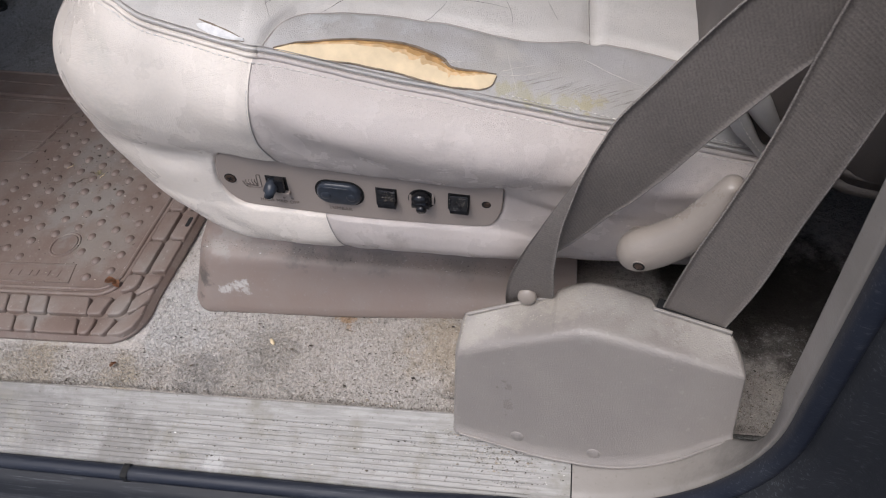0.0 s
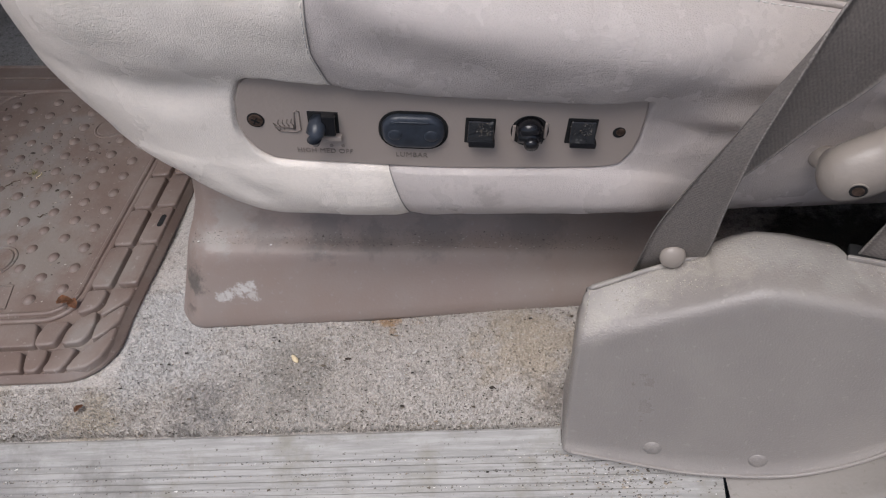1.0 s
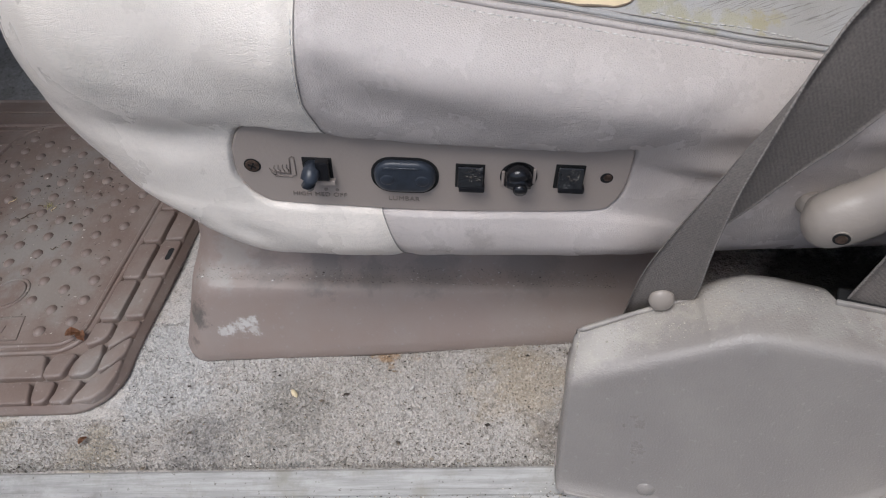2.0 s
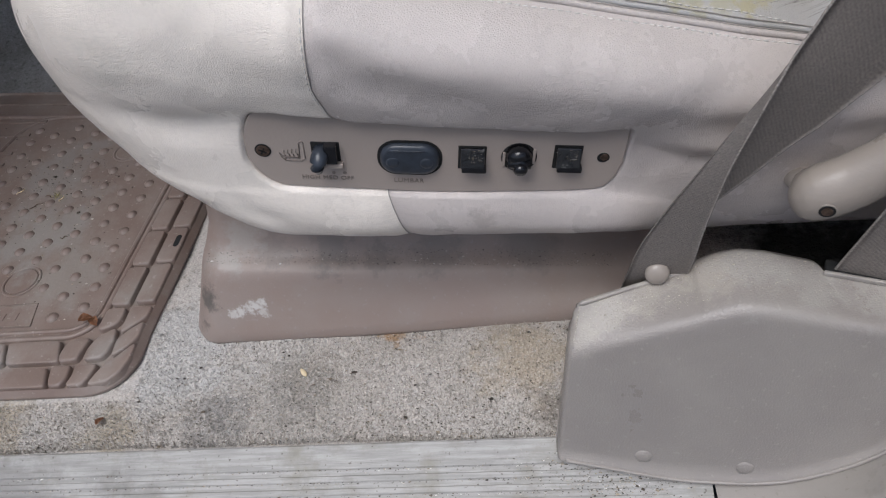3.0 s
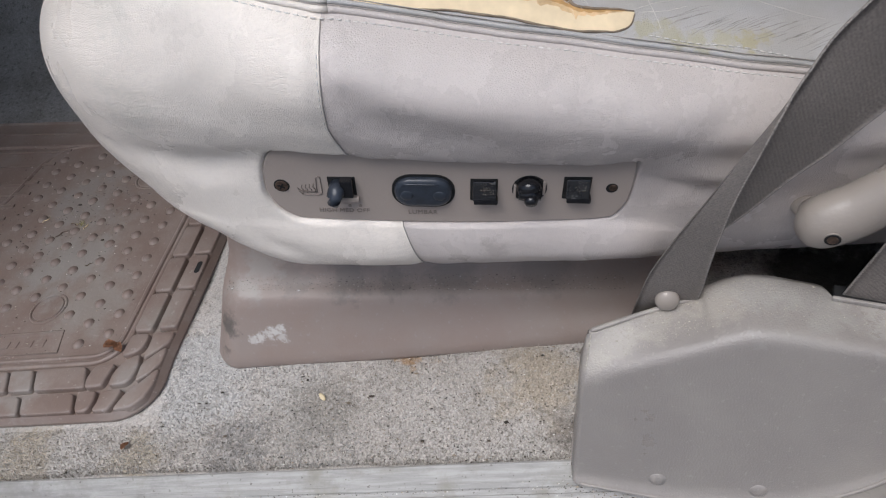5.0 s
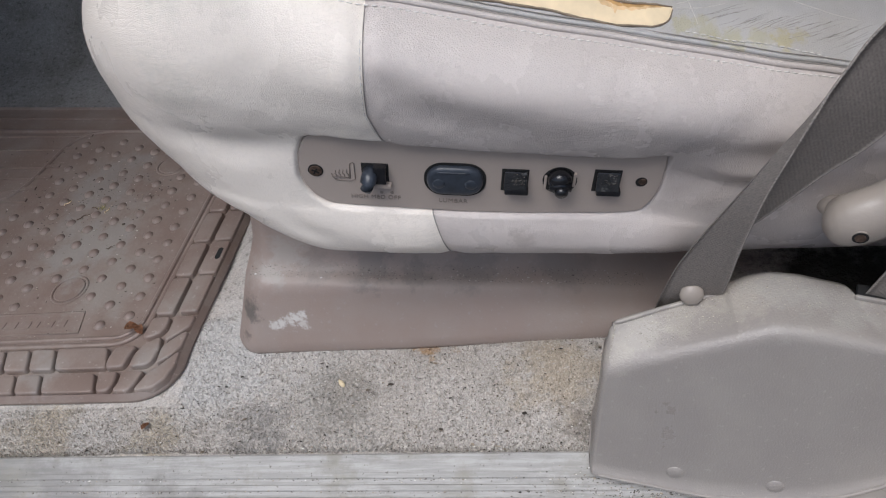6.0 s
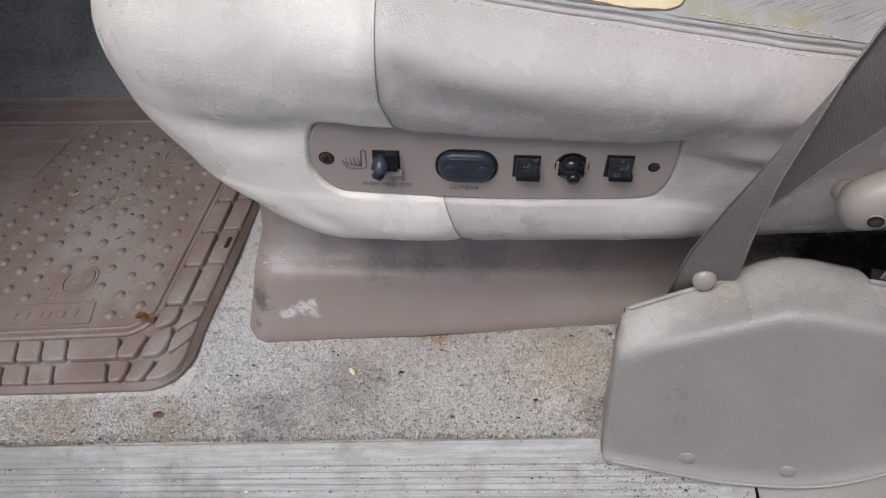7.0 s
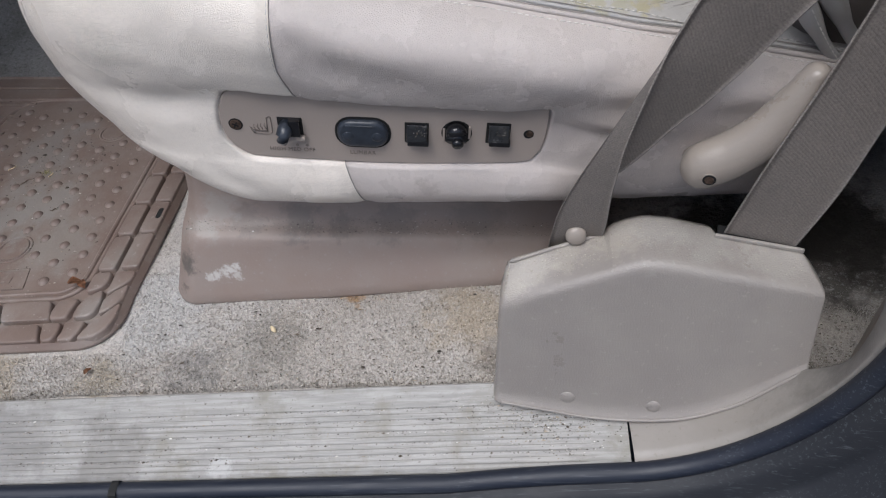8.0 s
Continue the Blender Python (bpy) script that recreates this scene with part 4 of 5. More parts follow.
# ---- seat base, handle, backrest ----
def build_base():
    xs = list(np.linspace(-0.258, -0.235, 10)) + list(np.linspace(-0.22, 0.150, 50))
    verts = []
    for x in xs:
        h = float(np.interp(x, [-0.26, 0.11, 0.3], [0.070, 0.030, 0.018]))
        rnd = 0.028 * max(0.0, (-0.235 - x) / 0.027) ** 2.2
        lean = 0.022 * max(0.0, x + 0.12)
        sec = [(0.470, -0.004), (0.4405, -0.004), (0.4395, 0.001), (0.4435, 0.010), (0.452, h * 0.45), (0.4625, h - 0.010), (0.466, h - 0.004), (0.4705, h), (0.477, h + 0.0025), (0.484, h + 0.007), (0.491, h + 0.016), (0.498, h + 0.033), (0.507, h + 0.060), (0.518, h + 0.095)]
        fall = float(1 - smooth_step(-0.262, -0.16, x))
        for y, z in sec:
            verts.append((x - 0.36 * (0.068 - min(z, 0.09)) * fall, y + rnd + lean, z))
    n = len(xs)
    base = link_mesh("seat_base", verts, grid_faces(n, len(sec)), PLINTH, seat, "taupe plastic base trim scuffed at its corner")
    # front end of the trim
    end = verts[:len(sec)]
    v2, f2 = [], []
    for k, dx in enumerate((0.0, 0.004, 0.012)):
        for x, y, z in end:
            v2.append((x + 0.0 + dx * 0.2, y + 0.02 * k * k, z))
    link_mesh("end_cap", v2, grid_faces(3, len(end)), PLINTH, base)
    bm = bmesh.new()
    bevel_box(bm, (0.06, 0.72, 0.07), (0.50, 0.34, 0.13), 0.01)
    part("mount", bm, BLACK, base)


build_base()


def build_handle():
    path = spline([(0.1810, 0.380, 0.1925), (0.188, 0.380, 0.1942), (0.195, 0.380, 0.1965), (0.203, 0.3795, 0.2005), (0.213, 0.379, 0.2065), (0.226, 0.378, 0.2185), (0.236, 0.378, 0.232), (0.245, 0.378, 0.249), (0.2505, 0.379, 0.263), (0.252, 0.381, 0.2725)], 60)
    ends = spline([(0, 0.001), (0.015, 0.0056), (0.05, 0.0102), (0.11, 0.0142), (0.2, 0.0168), (0.33, 0.0176), (0.5, 0.0168), (0.65, 0.0150), (0.8, 0.0124), (0.93, 0.0098), (0.97, 0.0076), (1.0, 0.003)], 200)
    rad = np.interp(np.linspace(0, 1, 60), ends[:, 0], ends[:, 1])
    v, f = tube([tuple(p) for p in path], [float(r) for r in rad], 28, 0.85)
    h = link_mesh("recline_lever", v, f, HANDLE, seat, "smooth tan plastic recline lever")
    v, f = tube([(0.199, 0.386, 0.192), (0.198, 0.395, 0.1905), (0.198, 0.398, 0.190)], [0.0115, 0.0112, 0.0095], 24)
    link_mesh("collar", v, f, HANDLE, h, "tan plastic collar behind the lever")
    v, f = tube([(0.198, 0.388, 0.192), (0.200, 0.45, 0.160)], 0.008, 14)
    link_mesh("pivot", v, f, HANDLE, h)
    at, n = Vector((0.1965, 0.3656, 0.1975)), Vector((-0.25, -0.96, -0.05)).normalized()
    u = X - n * X.dot(n)
    u.normalize()
    w = n.cross(u)
    for name, r, lift, mat in (("screw_rim", 0.0050, 0.0009, HANDLE), ("screw_hole", 0.0044, 0.0012, DARK), ("screw", 0.0030, 0.0015, RUST)):
        bm = bmesh.new()
        prism(bm, [(r * math.cos(2 * math.pi * k / 20), r * math.sin(2 * math.pi * k / 20)) for k in range(20)], lift, at, u, w, n, 0.0003 if r > 0.005 else 0.0)
        part(name, bm, mat, h)


build_handle()


def build_backrest():
    rings = []
    for z in np.linspace(0, 1, 26):
        zz = 0.200 + 0.75 * z
        lean = 0.22 * z
        grow = 0.02 * math.sin(min(1, z * 6) * math.pi / 2)
        rr = []
        for k in range(48):
            t = 2 * math.pi * k / 48
            c, s = math.cos(t), math.sin(t)
            q = 0.45
            rr.append((0.392 + lean + (0.075 + grow) * math.copysign(abs(c) ** q, c), 0.668 + (0.237 + grow) * math.copysign(abs(s) ** q, s) + 0.003 * noise.noise((c * 3, s * 3, zz * 12)), zz))
        rings.append(rr)
    verts = [p for r in rings for p in r]
    faces = []
    for i in range(25):
        for k in range(48):
            faces.append((i * 48 + k, i * 48 + (k + 1) % 48, (i + 1) * 48 + (k + 1) % 48, (i + 1) * 48 + k))
    faces.append(tuple(range(47, -1, -1)))
    b = link_mesh("backrest", verts, faces, BACKREST, seat, "grey leather backrest with shade painted into its colour")
    for zz, r in ((0.207, 0.005), (0.220, 0.004)):
        ring = [p for p in rings[0]]
        pts = [(x, y, zz) for x, y, z in ring] + [(ring[0][0], ring[0][1], zz)]
        v, f = tube(pts, r, 8)
        link_mesh("piping", v, f, BACKREST, b)


build_backrest()


def build_folds():
    """Two padded, stitched rolls where the cushion meets the backrest."""
    line = spline([(0.240, 0.436, 0.304), (0.252, 0.432, 0.288), (0.264, 0.429, 0.269), (0.278, 0.430, 0.249), (0.298, 0.433, 0.226)], 30)
    for shift, r in ((0.0, 0.0075), (0.0135, 0.0085)):
        rad = [r * (0.55 + 0.45 * math.sin(math.pi * min(1, 0.15 + k / 22))) * (1 + 0.08 * noise.noise((k * 0.4, shift * 90, 0))) for k in range(30)]
        v, f = tube([(x + shift, y + 0.15 * shift, z + 0.55 * shift) for x, y, z in line], rad, 14)
        link_mesh("bolster_fold", v, f, WORN, seat, "stitched fold between cushion and backrest")
    row = [(x + 0.0015, y - 0.0072, z + 0.001) for x, y, z in line]
    stitch_row("stitching", row[2:], 0.0046, 0.0032, seat, 0.0005)


build_folds()


def build_cracks():
    """Cracks in the aged top leather, each a thin split following the surface."""
    def crack(pts, r, mat, lift=0.0):
        line = spline(pts, 22)
        path = []
        for k, (x, y) in enumerate(line):
            j = 0.0003 * noise.noise((x * 260, y * 260, 5))
            q = top_at(x + j, y - j)
            path.append((q[0], q[1], q[2] + lift))
        rad = [r * (0.25 + 0.75 * math.sin(math.pi * k / 21)) * (1 + 0.4 * noise.noise((k * 0.6, r * 5000, line[0][0] * 90))) for k in range(22)]
        v, f = tube(path, rad, 5)
        link_mesh("crack", v, f, mat, seat)
    # slanting family beside the worn seam
    rng = random.Random(12)
    for k in range(48):
        x = 0.108 + 0.0025 * k + rng.uniform(-0.0015, 0.0015)
        y = 0.4375 + rng.uniform(0, 0.008)
        L = rng.uniform(0.012, 0.042)
        a = radians(rng.uniform(24, 32))
        crack([(x, y), (x + 0.5 * L * math.cos(a) + rng.uniform(-0.001, 0.001), y + 0.5 * L * math.sin(a)), (x + L * math.cos(a), y + L * math.sin(a))], rng.uniform(0.00010, 0.00019), CRACK)
    # pale splits running from the end of the tear
    for pts in ([(0.0935, 0.4470), (0.105, 0.4530), (0.120, 0.4610)], [(0.0975, 0.4790), (0.1005, 0.4640), (0.1035, 0.4520), (0.1075, 0.4385)], [(0.150, 0.478), (0.175, 0.468), (0.205, 0.461)], [(0.095, 0.446), (0.110, 0.449), (0.125, 0.456)]):
        crack(pts, 0.00022, FRAY, 0.0001)
    # long fine cracks over the lighter top
    for pts in ([(-0.0935, 0.463), (-0.086, 0.456), (-0.0785, 0.4515)], [(-0.093, 0.4438), (-0.085, 0.446), (-0.0765, 0.4470)], [(-0.070, 0.462), (-0.064, 0.470), (-0.050, 0.478)], [(-0.064, 0.452), (-0.070, 0.466), (-0.072, 0.480)], [(0.1245, 0.5365), (0.129, 0.526), (0.134, 0.5155)], [(0.0945, 0.5247), (0.099, 0.512), (0.1005, 0.5010)], [(-0.035, 0.474), (-0.020, 0.486), (-0.012, 0.500)], [(0.030, 0.486), (0.045, 0.497), (0.052, 0.51)], [(-0.105, 0.470), (-0.09, 0.466), (-0.074, 0.4665)], [(-0.118, 0.446), (-0.104, 0.458), (-0.100, 0.472)]):
        crack(pts, 0.00026, CRACK)
    for k in range(16):
        x, y = rng.uniform(-0.10, 0.15), rng.uniform(0.50, 0.60)
        a, L = radians(rng.uniform(-60, 60)), rng.uniform(0.015, 0.05)
        crack([(x, y), (x + 0.5 * L * math.cos(a), y + 0.5 * L * math.sin(a) + rng.uniform(-0.004, 0.004)), (x + L * math.cos(a), y + L * math.sin(a))], 0.00026, CRACK)
    # frayed hair of backing cloth over the tear's upper lip
    for k in range(14):
        x, y = 0.052 + rng.uniform(0, 0.014), 0.4455 + rng.uniform(0, 0.005)
        a, L = radians(rng.uniform(-70, 20)), rng.uniform(0.003, 0.007)
        crack([(x, y), (x + 0.5 * L * math.cos(a), y + 0.5 * L * math.sin(a)), (x + L * math.cos(a), y + L * math.sin(a))], 0.00017, FRAY, 0.0016)


CRACK = simple("crack_shadow", (0.29, 0.27, 0.245), 0.9, 0, 0.3, 200)
FRAY = simple("pale_backing", (0.66, 0.63, 0.58), 0.9, 0, 0.2, 200)
build_cracks()


def build_wing():
    bm = bmesh.new()
    bevel_box(bm, (0.352, 0.536, 0.43), (0.190, 0.205, 0.43), 0.055, Euler((0, radians(6), 0)).to_matrix(), 6)
    part("backrest_bolster", bm, BACKREST, seat, "brown leather side bolster of the backrest, shade painted in", smooth=True)


build_wing()

# ---- belt retractor cover ----
COVER_N = (0.32, -0.12, 0.28)   # y = a + b x + c z on the cover's face


def face_y(x, z):
    return COVER_N[0] + COVER_N[1] * x + COVER_N[2] * z


RIDGE = [(0.053, 0.100), (0.116, 0.127), (0.150, 0.1405), (0.158, 0.1425), (0.166, 0.1425), (0.178, 0.1415), (0.217, 0.1345), (0.2775, 0.1225)]
BOTTOM = [(0.0430, 0.004), (0.071, 0.000), (0.119, -0.0065), (0.150, -0.0065), (0.180, -0.0035), (0.205, 0.004), (0.235, 0.021), (0.262, 0.045), (0.2765, 0.0565)]
BACK = [(0.0605, 0.367, 0.1235), (0.095, 0.3765, 0.1258), (0.1340, 0.385, 0.1295), (0.1365, 0.387, 0.1335), (0.1405, 0.3885, 0.1352), (0.150, 0.3912, 0.1370), (0.164, 0.393, 0.1380), (0.182, 0.391, 0.1368), (0.2085, 0.3855, 0.1320), (0.2125, 0.3835, 0.1312), (0.2145, 0.3735, 0.1322), (0.268, 0.3535, 0.1322)]


COVER_DUST = []


def build_cover():
    cov = thing("belt_retractor_cover", "tan grained plastic seat belt retractor cover on the sill", "belt cover")
    n = 170
    ridge = spline(RIDGE, n)
    ridge_x = np.linspace(0.053, 0.2775, n)
    rz = np.interp(ridge_x, ridge[:, 0], ridge[:, 1])
    bot = spline(BOTTOM, 200)
    back = np.array(BACK)
    cols = []
    for i in range(n):
        k = i / (n - 1)
        x = ridge_x[i]
        xb = 0.0430 + (0.2765 - 0.0430) * k
        zb = float(np.interp(xb, bot[:, 0], bot[:, 1]))
        xk = 0.061 + (0.268 - 0.061) * k
        yk, zk = float(np.interp(xk, back[:, 0], back[:, 1])), float(np.interp(xk, back[:, 0], back[:, 2]))
        B = Vector((xb, face_y(xb, zb), zb))
        R = Vector((x, face_y(x, rz[i]), rz[i]))
        K = Vector((xk, yk, zk))
        col = [B + Vector((0, 0.010, -0.001)), B + Vector((0, 0.001, -0.0012)), B + Vector((0, -0.0024, 0)), B + Vector((0, -0.0026, 0.0018)), B + Vector((0, 0.0, 0.0026))]
        B2 = B + Vector((0, 0.0, 0.0026))
        for t in (0.1, 0.25, 0.4, 0.55, 0.7, 0.80, 0.89):
            col.append(B2.lerp(R, t))
        # rounded ridge
        a, c = B2.lerp(R, 0.945), R.lerp(K, 0.17)
        for t in (0.0, 0.2, 0.4, 0.6, 0.8, 1.0):
            col.append(a * (1 - t) ** 2 + R * (2 * t * (1 - t)) + c * t * t)
        for t in (0.3, 0.5, 0.7, 0.88, 0.95):
            col.append(R.lerp(K, t))
        col += [K + Vector((0, 0.002, -0.002)), K + Vector((0, 0.003, -0.010)), K + Vector((0, 0.004, -0.05))]
        cols.append(col)
    m = len(cols[0])
    # side cheeks, rounded at both ends
    left, right = [], []
    for k, (dx, dy) in enumerate(((-0.0018, 0.0022), (-0.0024, 0.006), (-0.0008, 0.02), (0.003, 0.05))):
        left.insert(0, [Vector((p.x + dx, max(p.y, min(p.y + dy, cols[0][-4].y)), p.z - 0.0008)) for p in cols[0]])
        right.append([Vector((p.x - dx * 0.6, max(p.y, min(p.y + dy, cols[-1][-4].y)), p.z - 0.0008)) for p in cols[-1]])
    cols = left + cols + right
    verts = [tuple(p) for c in cols for p in c]
    link_mesh("shell", verts, grid_faces(len(cols), m), COVER, cov)
    # two domed fixings low on the face
    for x, z in ((0.1012, 0.0125), (0.1693, 0.0088)):
        bm = bmesh.new()
        bmesh.ops.create_uvsphere(bm, u_segments=20, v_segments=10, radius=1, matrix=Matrix.Translation((x, face_y(x, z), z)) @ Euler((radians(-16), 0, radians(-7))).to_matrix().to_4x4() @ Matrix.Diagonal((0.0064, 0.0022, 0.0062, 1)))
        part("fixing", bm, COVER, cov, "domed push fixing", smooth=True)
    # slot frame for the belt
    a, b = Vector((0.2145, 0.3730, 0.1325)), Vector((0.2680, 0.3545, 0.1325))
    u = (b - a).normalized()
    bm = bmesh.new()
    bevel_box(bm, (a + b) / 2 + Vector((0.001, 0.0045, -0.0010)), ((b - a).length, 0.013, 0.004), 0.001, Euler((0, math.atan2(-u.z, u.x), math.atan2(u.y, u.x))).to_matrix())
    part("slot", bm, DARK, cov, "dark belt slot")
    bm = bmesh.new()
    bevel_box(bm, (a + b) / 2 + Vector((0.0, -0.0015, 0.0012)), ((b - a).length + 0.004, 0.0026, 0.0034), 0.0009, Euler((0, math.atan2(-u.z, u.x), math.atan2(u.y, u.x))).to_matrix())
    part("slot_lip", bm, COVER, cov)
    # raised rim along the recess of the belt anchor
    rim = [(float(x), float(np.interp(x, back[:, 0], back[:, 1])), float(np.interp(x, back[:, 0], back[:, 2]))) for x in np.linspace(0.060, 0.1335, 30)]
    v, f = tube([(x, y - 0.0005, z - 0.0004) for x, y, z in rim], [0.0008] + [0.0018] * 26 + [0.0018, 0.0014, 0.0008], 10)
    link_mesh("rim", v, f, COVER, cov)
    # bead along the lower edge
    v, f = tube([(x, face_y(x, z) - 0.0022, z + 0.0010) for x, z in bot[3:-2:3]], 0.0014, 8)
    link_mesh("edge_bead", v, f, COVER, cov)
    # dry dust caught on the sloping top
    dust = np.random.default_rng(8)
    for k in range(2600):
        t = dust.uniform() ** 1.6
        i = int(min(n - 1, max(0, dust.normal(0.28, 0.22) * n))) if k % 3 else int(dust.uniform(0, n))
        xk = 0.061 + (0.268 - 0.061) * i / (n - 1)
        R = Vector((ridge_x[i], face_y(ridge_x[i], rz[i]), rz[i]))
        K = Vector((xk, float(np.interp(xk, back[:, 0], back[:, 1])), float(np.interp(xk, back[:, 0], back[:, 2]))))
        p = R.lerp(K, 0.93 - 0.65 * t)
        COVER_DUST.append((p.x, p.y, p.z + 0.0001))


build_cover()


def ribbon(name, stations, mat, parent, label="", per=10, thick=0.0012, broad=0.047):
    """Webbing through stations, each a row of points across its width, with thickness."""
    S = np.array(stations, float)
    ns, nc = S.shape[0], S.shape[1]
    N = (ns - 1) * per + 1
    lanes = [spline(S[:, c], N) for c in range(nc)]
    M = 13
    rows = []
    for i in range(N):
        rows.append(spline([lanes[c][i] for c in range(nc)], M))
    R = np.array(rows)
    wide = np.concatenate([np.zeros((N, 1)), np.cumsum(np.linalg.norm(np.diff(R, axis=1), axis=2), axis=1)], axis=1)
    wide = np.minimum(wide, broad)
    du = np.gradient(R, axis=0)
    dv = np.gradient(R, axis=1)
    nrm = np.cross(du, dv)
    nrm /= np.maximum(np.linalg.norm(nrm, axis=2, keepdims=True), 1e-9)
    length = np.concatenate([[0], np.cumsum(np.linalg.norm(np.diff(R[:, M // 2], axis=0), axis=1))])
    verts, uvs, faces = [], [], []
    for sgn in (0.5, -0.5):
        for i in range(N):
            for j in range(M):
                verts.append(R[i, j] + nrm[i, j] * thick * sgn)
                uvs.append((float(wide[i, j]), float(length[i])))
    faces += grid_faces(N, M)
    o = N * M
    faces += [tuple(k + o for k in reversed(q)) for q in grid_faces(N, M)]
    for i in range(N - 1):
        for j in (0, M - 1):
            a, b = i * M + j, (i + 1) * M + j
            faces.append((a, b, b + o, a + o) if j == 0 else (b, a, a + o, b + o))
    return link_mesh(name, verts, faces, mat, parent, label, uvs=uvs)


SELVEDGE = simple("belt_edge", (0.26, 0.235, 0.21), 0.8, 0, 0.45, 900, 0.8)


def build_belts():
    lap = thing("lap_belt", "grey-brown seat belt webbing twisted above its anchor bolt", "seat belt")
    # free edge of the flap, crease, far edge behind
    st = [
        [(0.131, 0.385, 0.118), (0.091, 0.391, 0.102), (0.0925, 0.3925, 0.102)],
        [(0.133, 0.3785, 0.146), (0.0935, 0.383, 0.132), (0.095, 0.3855, 0.132)],
        [(0.134, 0.375, 0.174), (0.100, 0.379, 0.165), (0.104, 0.382, 0.165)],
        [(0.137, 0.373, 0.202), (0.113, 0.376, 0.199), (0.133, 0.384, 0.186)],
        [(0.141, 0.372, 0.229), (0.126, 0.375, 0.226), (0.152, 0.386, 0.202)],
        [(0.149, 0.372, 0.260), (0.141, 0.3755, 0.255), (0.174, 0.386, 0.228)],
        [(0.155, 0.373, 0.280), (0.152, 0.376, 0.275), (0.190, 0.386, 0.244)],
        [(0.1605, 0.3765, 0.2925), (0.1612, 0.377, 0.2915), (0.2005, 0.386, 0.257)],
        [(0.167, 0.379, 0.305), (0.169, 0.3793, 0.3035), (0.211, 0.386, 0.270)],
        [(0.177, 0.382, 0.3225), (0.181, 0.382, 0.3190), (0.222, 0.384, 0.288)],
        [(0.198, 0.382, 0.350), (0.204, 0.382, 0.3445), (0.237, 0.380, 0.313)],
        [(0.2340, 0.380, 0.398), (0.244, 0.3795, 0.3895), (0.276, 0.377, 0.364)],
        [(0.300, 0.372, 0.475), (0.310, 0.371, 0.466), (0.340, 0.368, 0.438)],
        [(0.400, 0.362, 0.60), (0.410, 0.361, 0.59), (0.438, 0.358, 0.56)],
    ]
    def straight(a, b):
        return [tuple(np.array(a) + (np.array(b) - np.array(a)) * k / 3) for k in range(4)]
    ribbon("webbing", [straight(q[1] if k < 7 else q[0], q[2]) for k, q in enumerate(st)], WEB, lap)
    ribbon("folded_webbing", [straight(q[0], q[1]) for q in st[:8]], WEB, lap, "webbing folded over towards its anchor")
    for c in (0, 2):
        v, f = tube([tuple(p) for p in spline([q[c] for q in st], 110)], 0.0008, 6)
        link_mesh("selvedge", v, f, SELVEDGE, lap, "pale serrated edge")
    bm = bmesh.new()
    bmesh.ops.create_uvsphere(bm, u_segments=24, v_segments=12, radius=1, matrix=Matrix.Translation((0.1115, 0.3785, 0.1355)) @ Euler((radians(-18), 0, 0)).to_matrix().to_4x4() @ Matrix.Diagonal((0.0080, 0.0048, 0.0080, 1)))
    bolt = part("anchor_bolt", bm, HANDLE, lap, "domed tan bolt cap", smooth=True)
    bm = bmesh.new()
    prism(bm, [(0.0022 * math.cos(2 * math.pi * k / 14), 0.0018 * math.sin(2 * math.pi * k / 14)) for k in range(14)], 0.001, Vector((0.1130, 0.3748, 0.1322)), X, Z, -Y, 0)
    part("bolt_mark", bm, TRIM, bolt)
    sh = thing("shoulder_belt", "grey-brown seat belt webbing rising from the retractor slot", "seat belt")
    st = [
        [(0.218, 0.378, 0.112), (0.242, 0.370, 0.110), (0.262, 0.363, 0.108)],
        [(0.2215, 0.374, 0.140), (0.2435, 0.366, 0.137), (0.2650, 0.358, 0.133)],
        [(0.232, 0.366, 0.205), (0.256, 0.361, 0.200), (0.279, 0.355, 0.190)],
        [(0.2485, 0.364, 0.267), (0.270, 0.361, 0.261), (0.292, 0.357, 0.254)],
        [(0.263, 0.364, 0.325), (0.284, 0.360, 0.321), (0.304, 0.354, 0.318)],
        [(0.276, 0.362, 0.400), (0.298, 0.358, 0.397), (0.319, 0.353, 0.394)],
        [(0.310, 0.352, 0.58), (0.333, 0.350, 0.58), (0.356, 0.347, 0.58)],
    ]
    web = ribbon("webbing", st, WEB, sh)
    for c in (0, 2):
        v, f = tube([tuple(p) for p in spline([q[c] for q in st], 60)], 0.0009, 6)
        link_mesh("selvedge", v, f, SELVEDGE, sh)


build_belts()


# ---- rubber mat ----
MAT_X1, MAT_Y0, MAT_Y1, MAT_X0 = -0.3275, 0.3885, 0.872, -1.02


def mat_warp(x, y):
    """The mat lies slightly askew: its side leans and its far edge slants."""
    far = min(1.0, max(0.0, (y - 0.47) / 0.37))
    return x + 0.075 * max(0.0, y - 0.45), y - 0.14 * (x + 0.62) * far * far


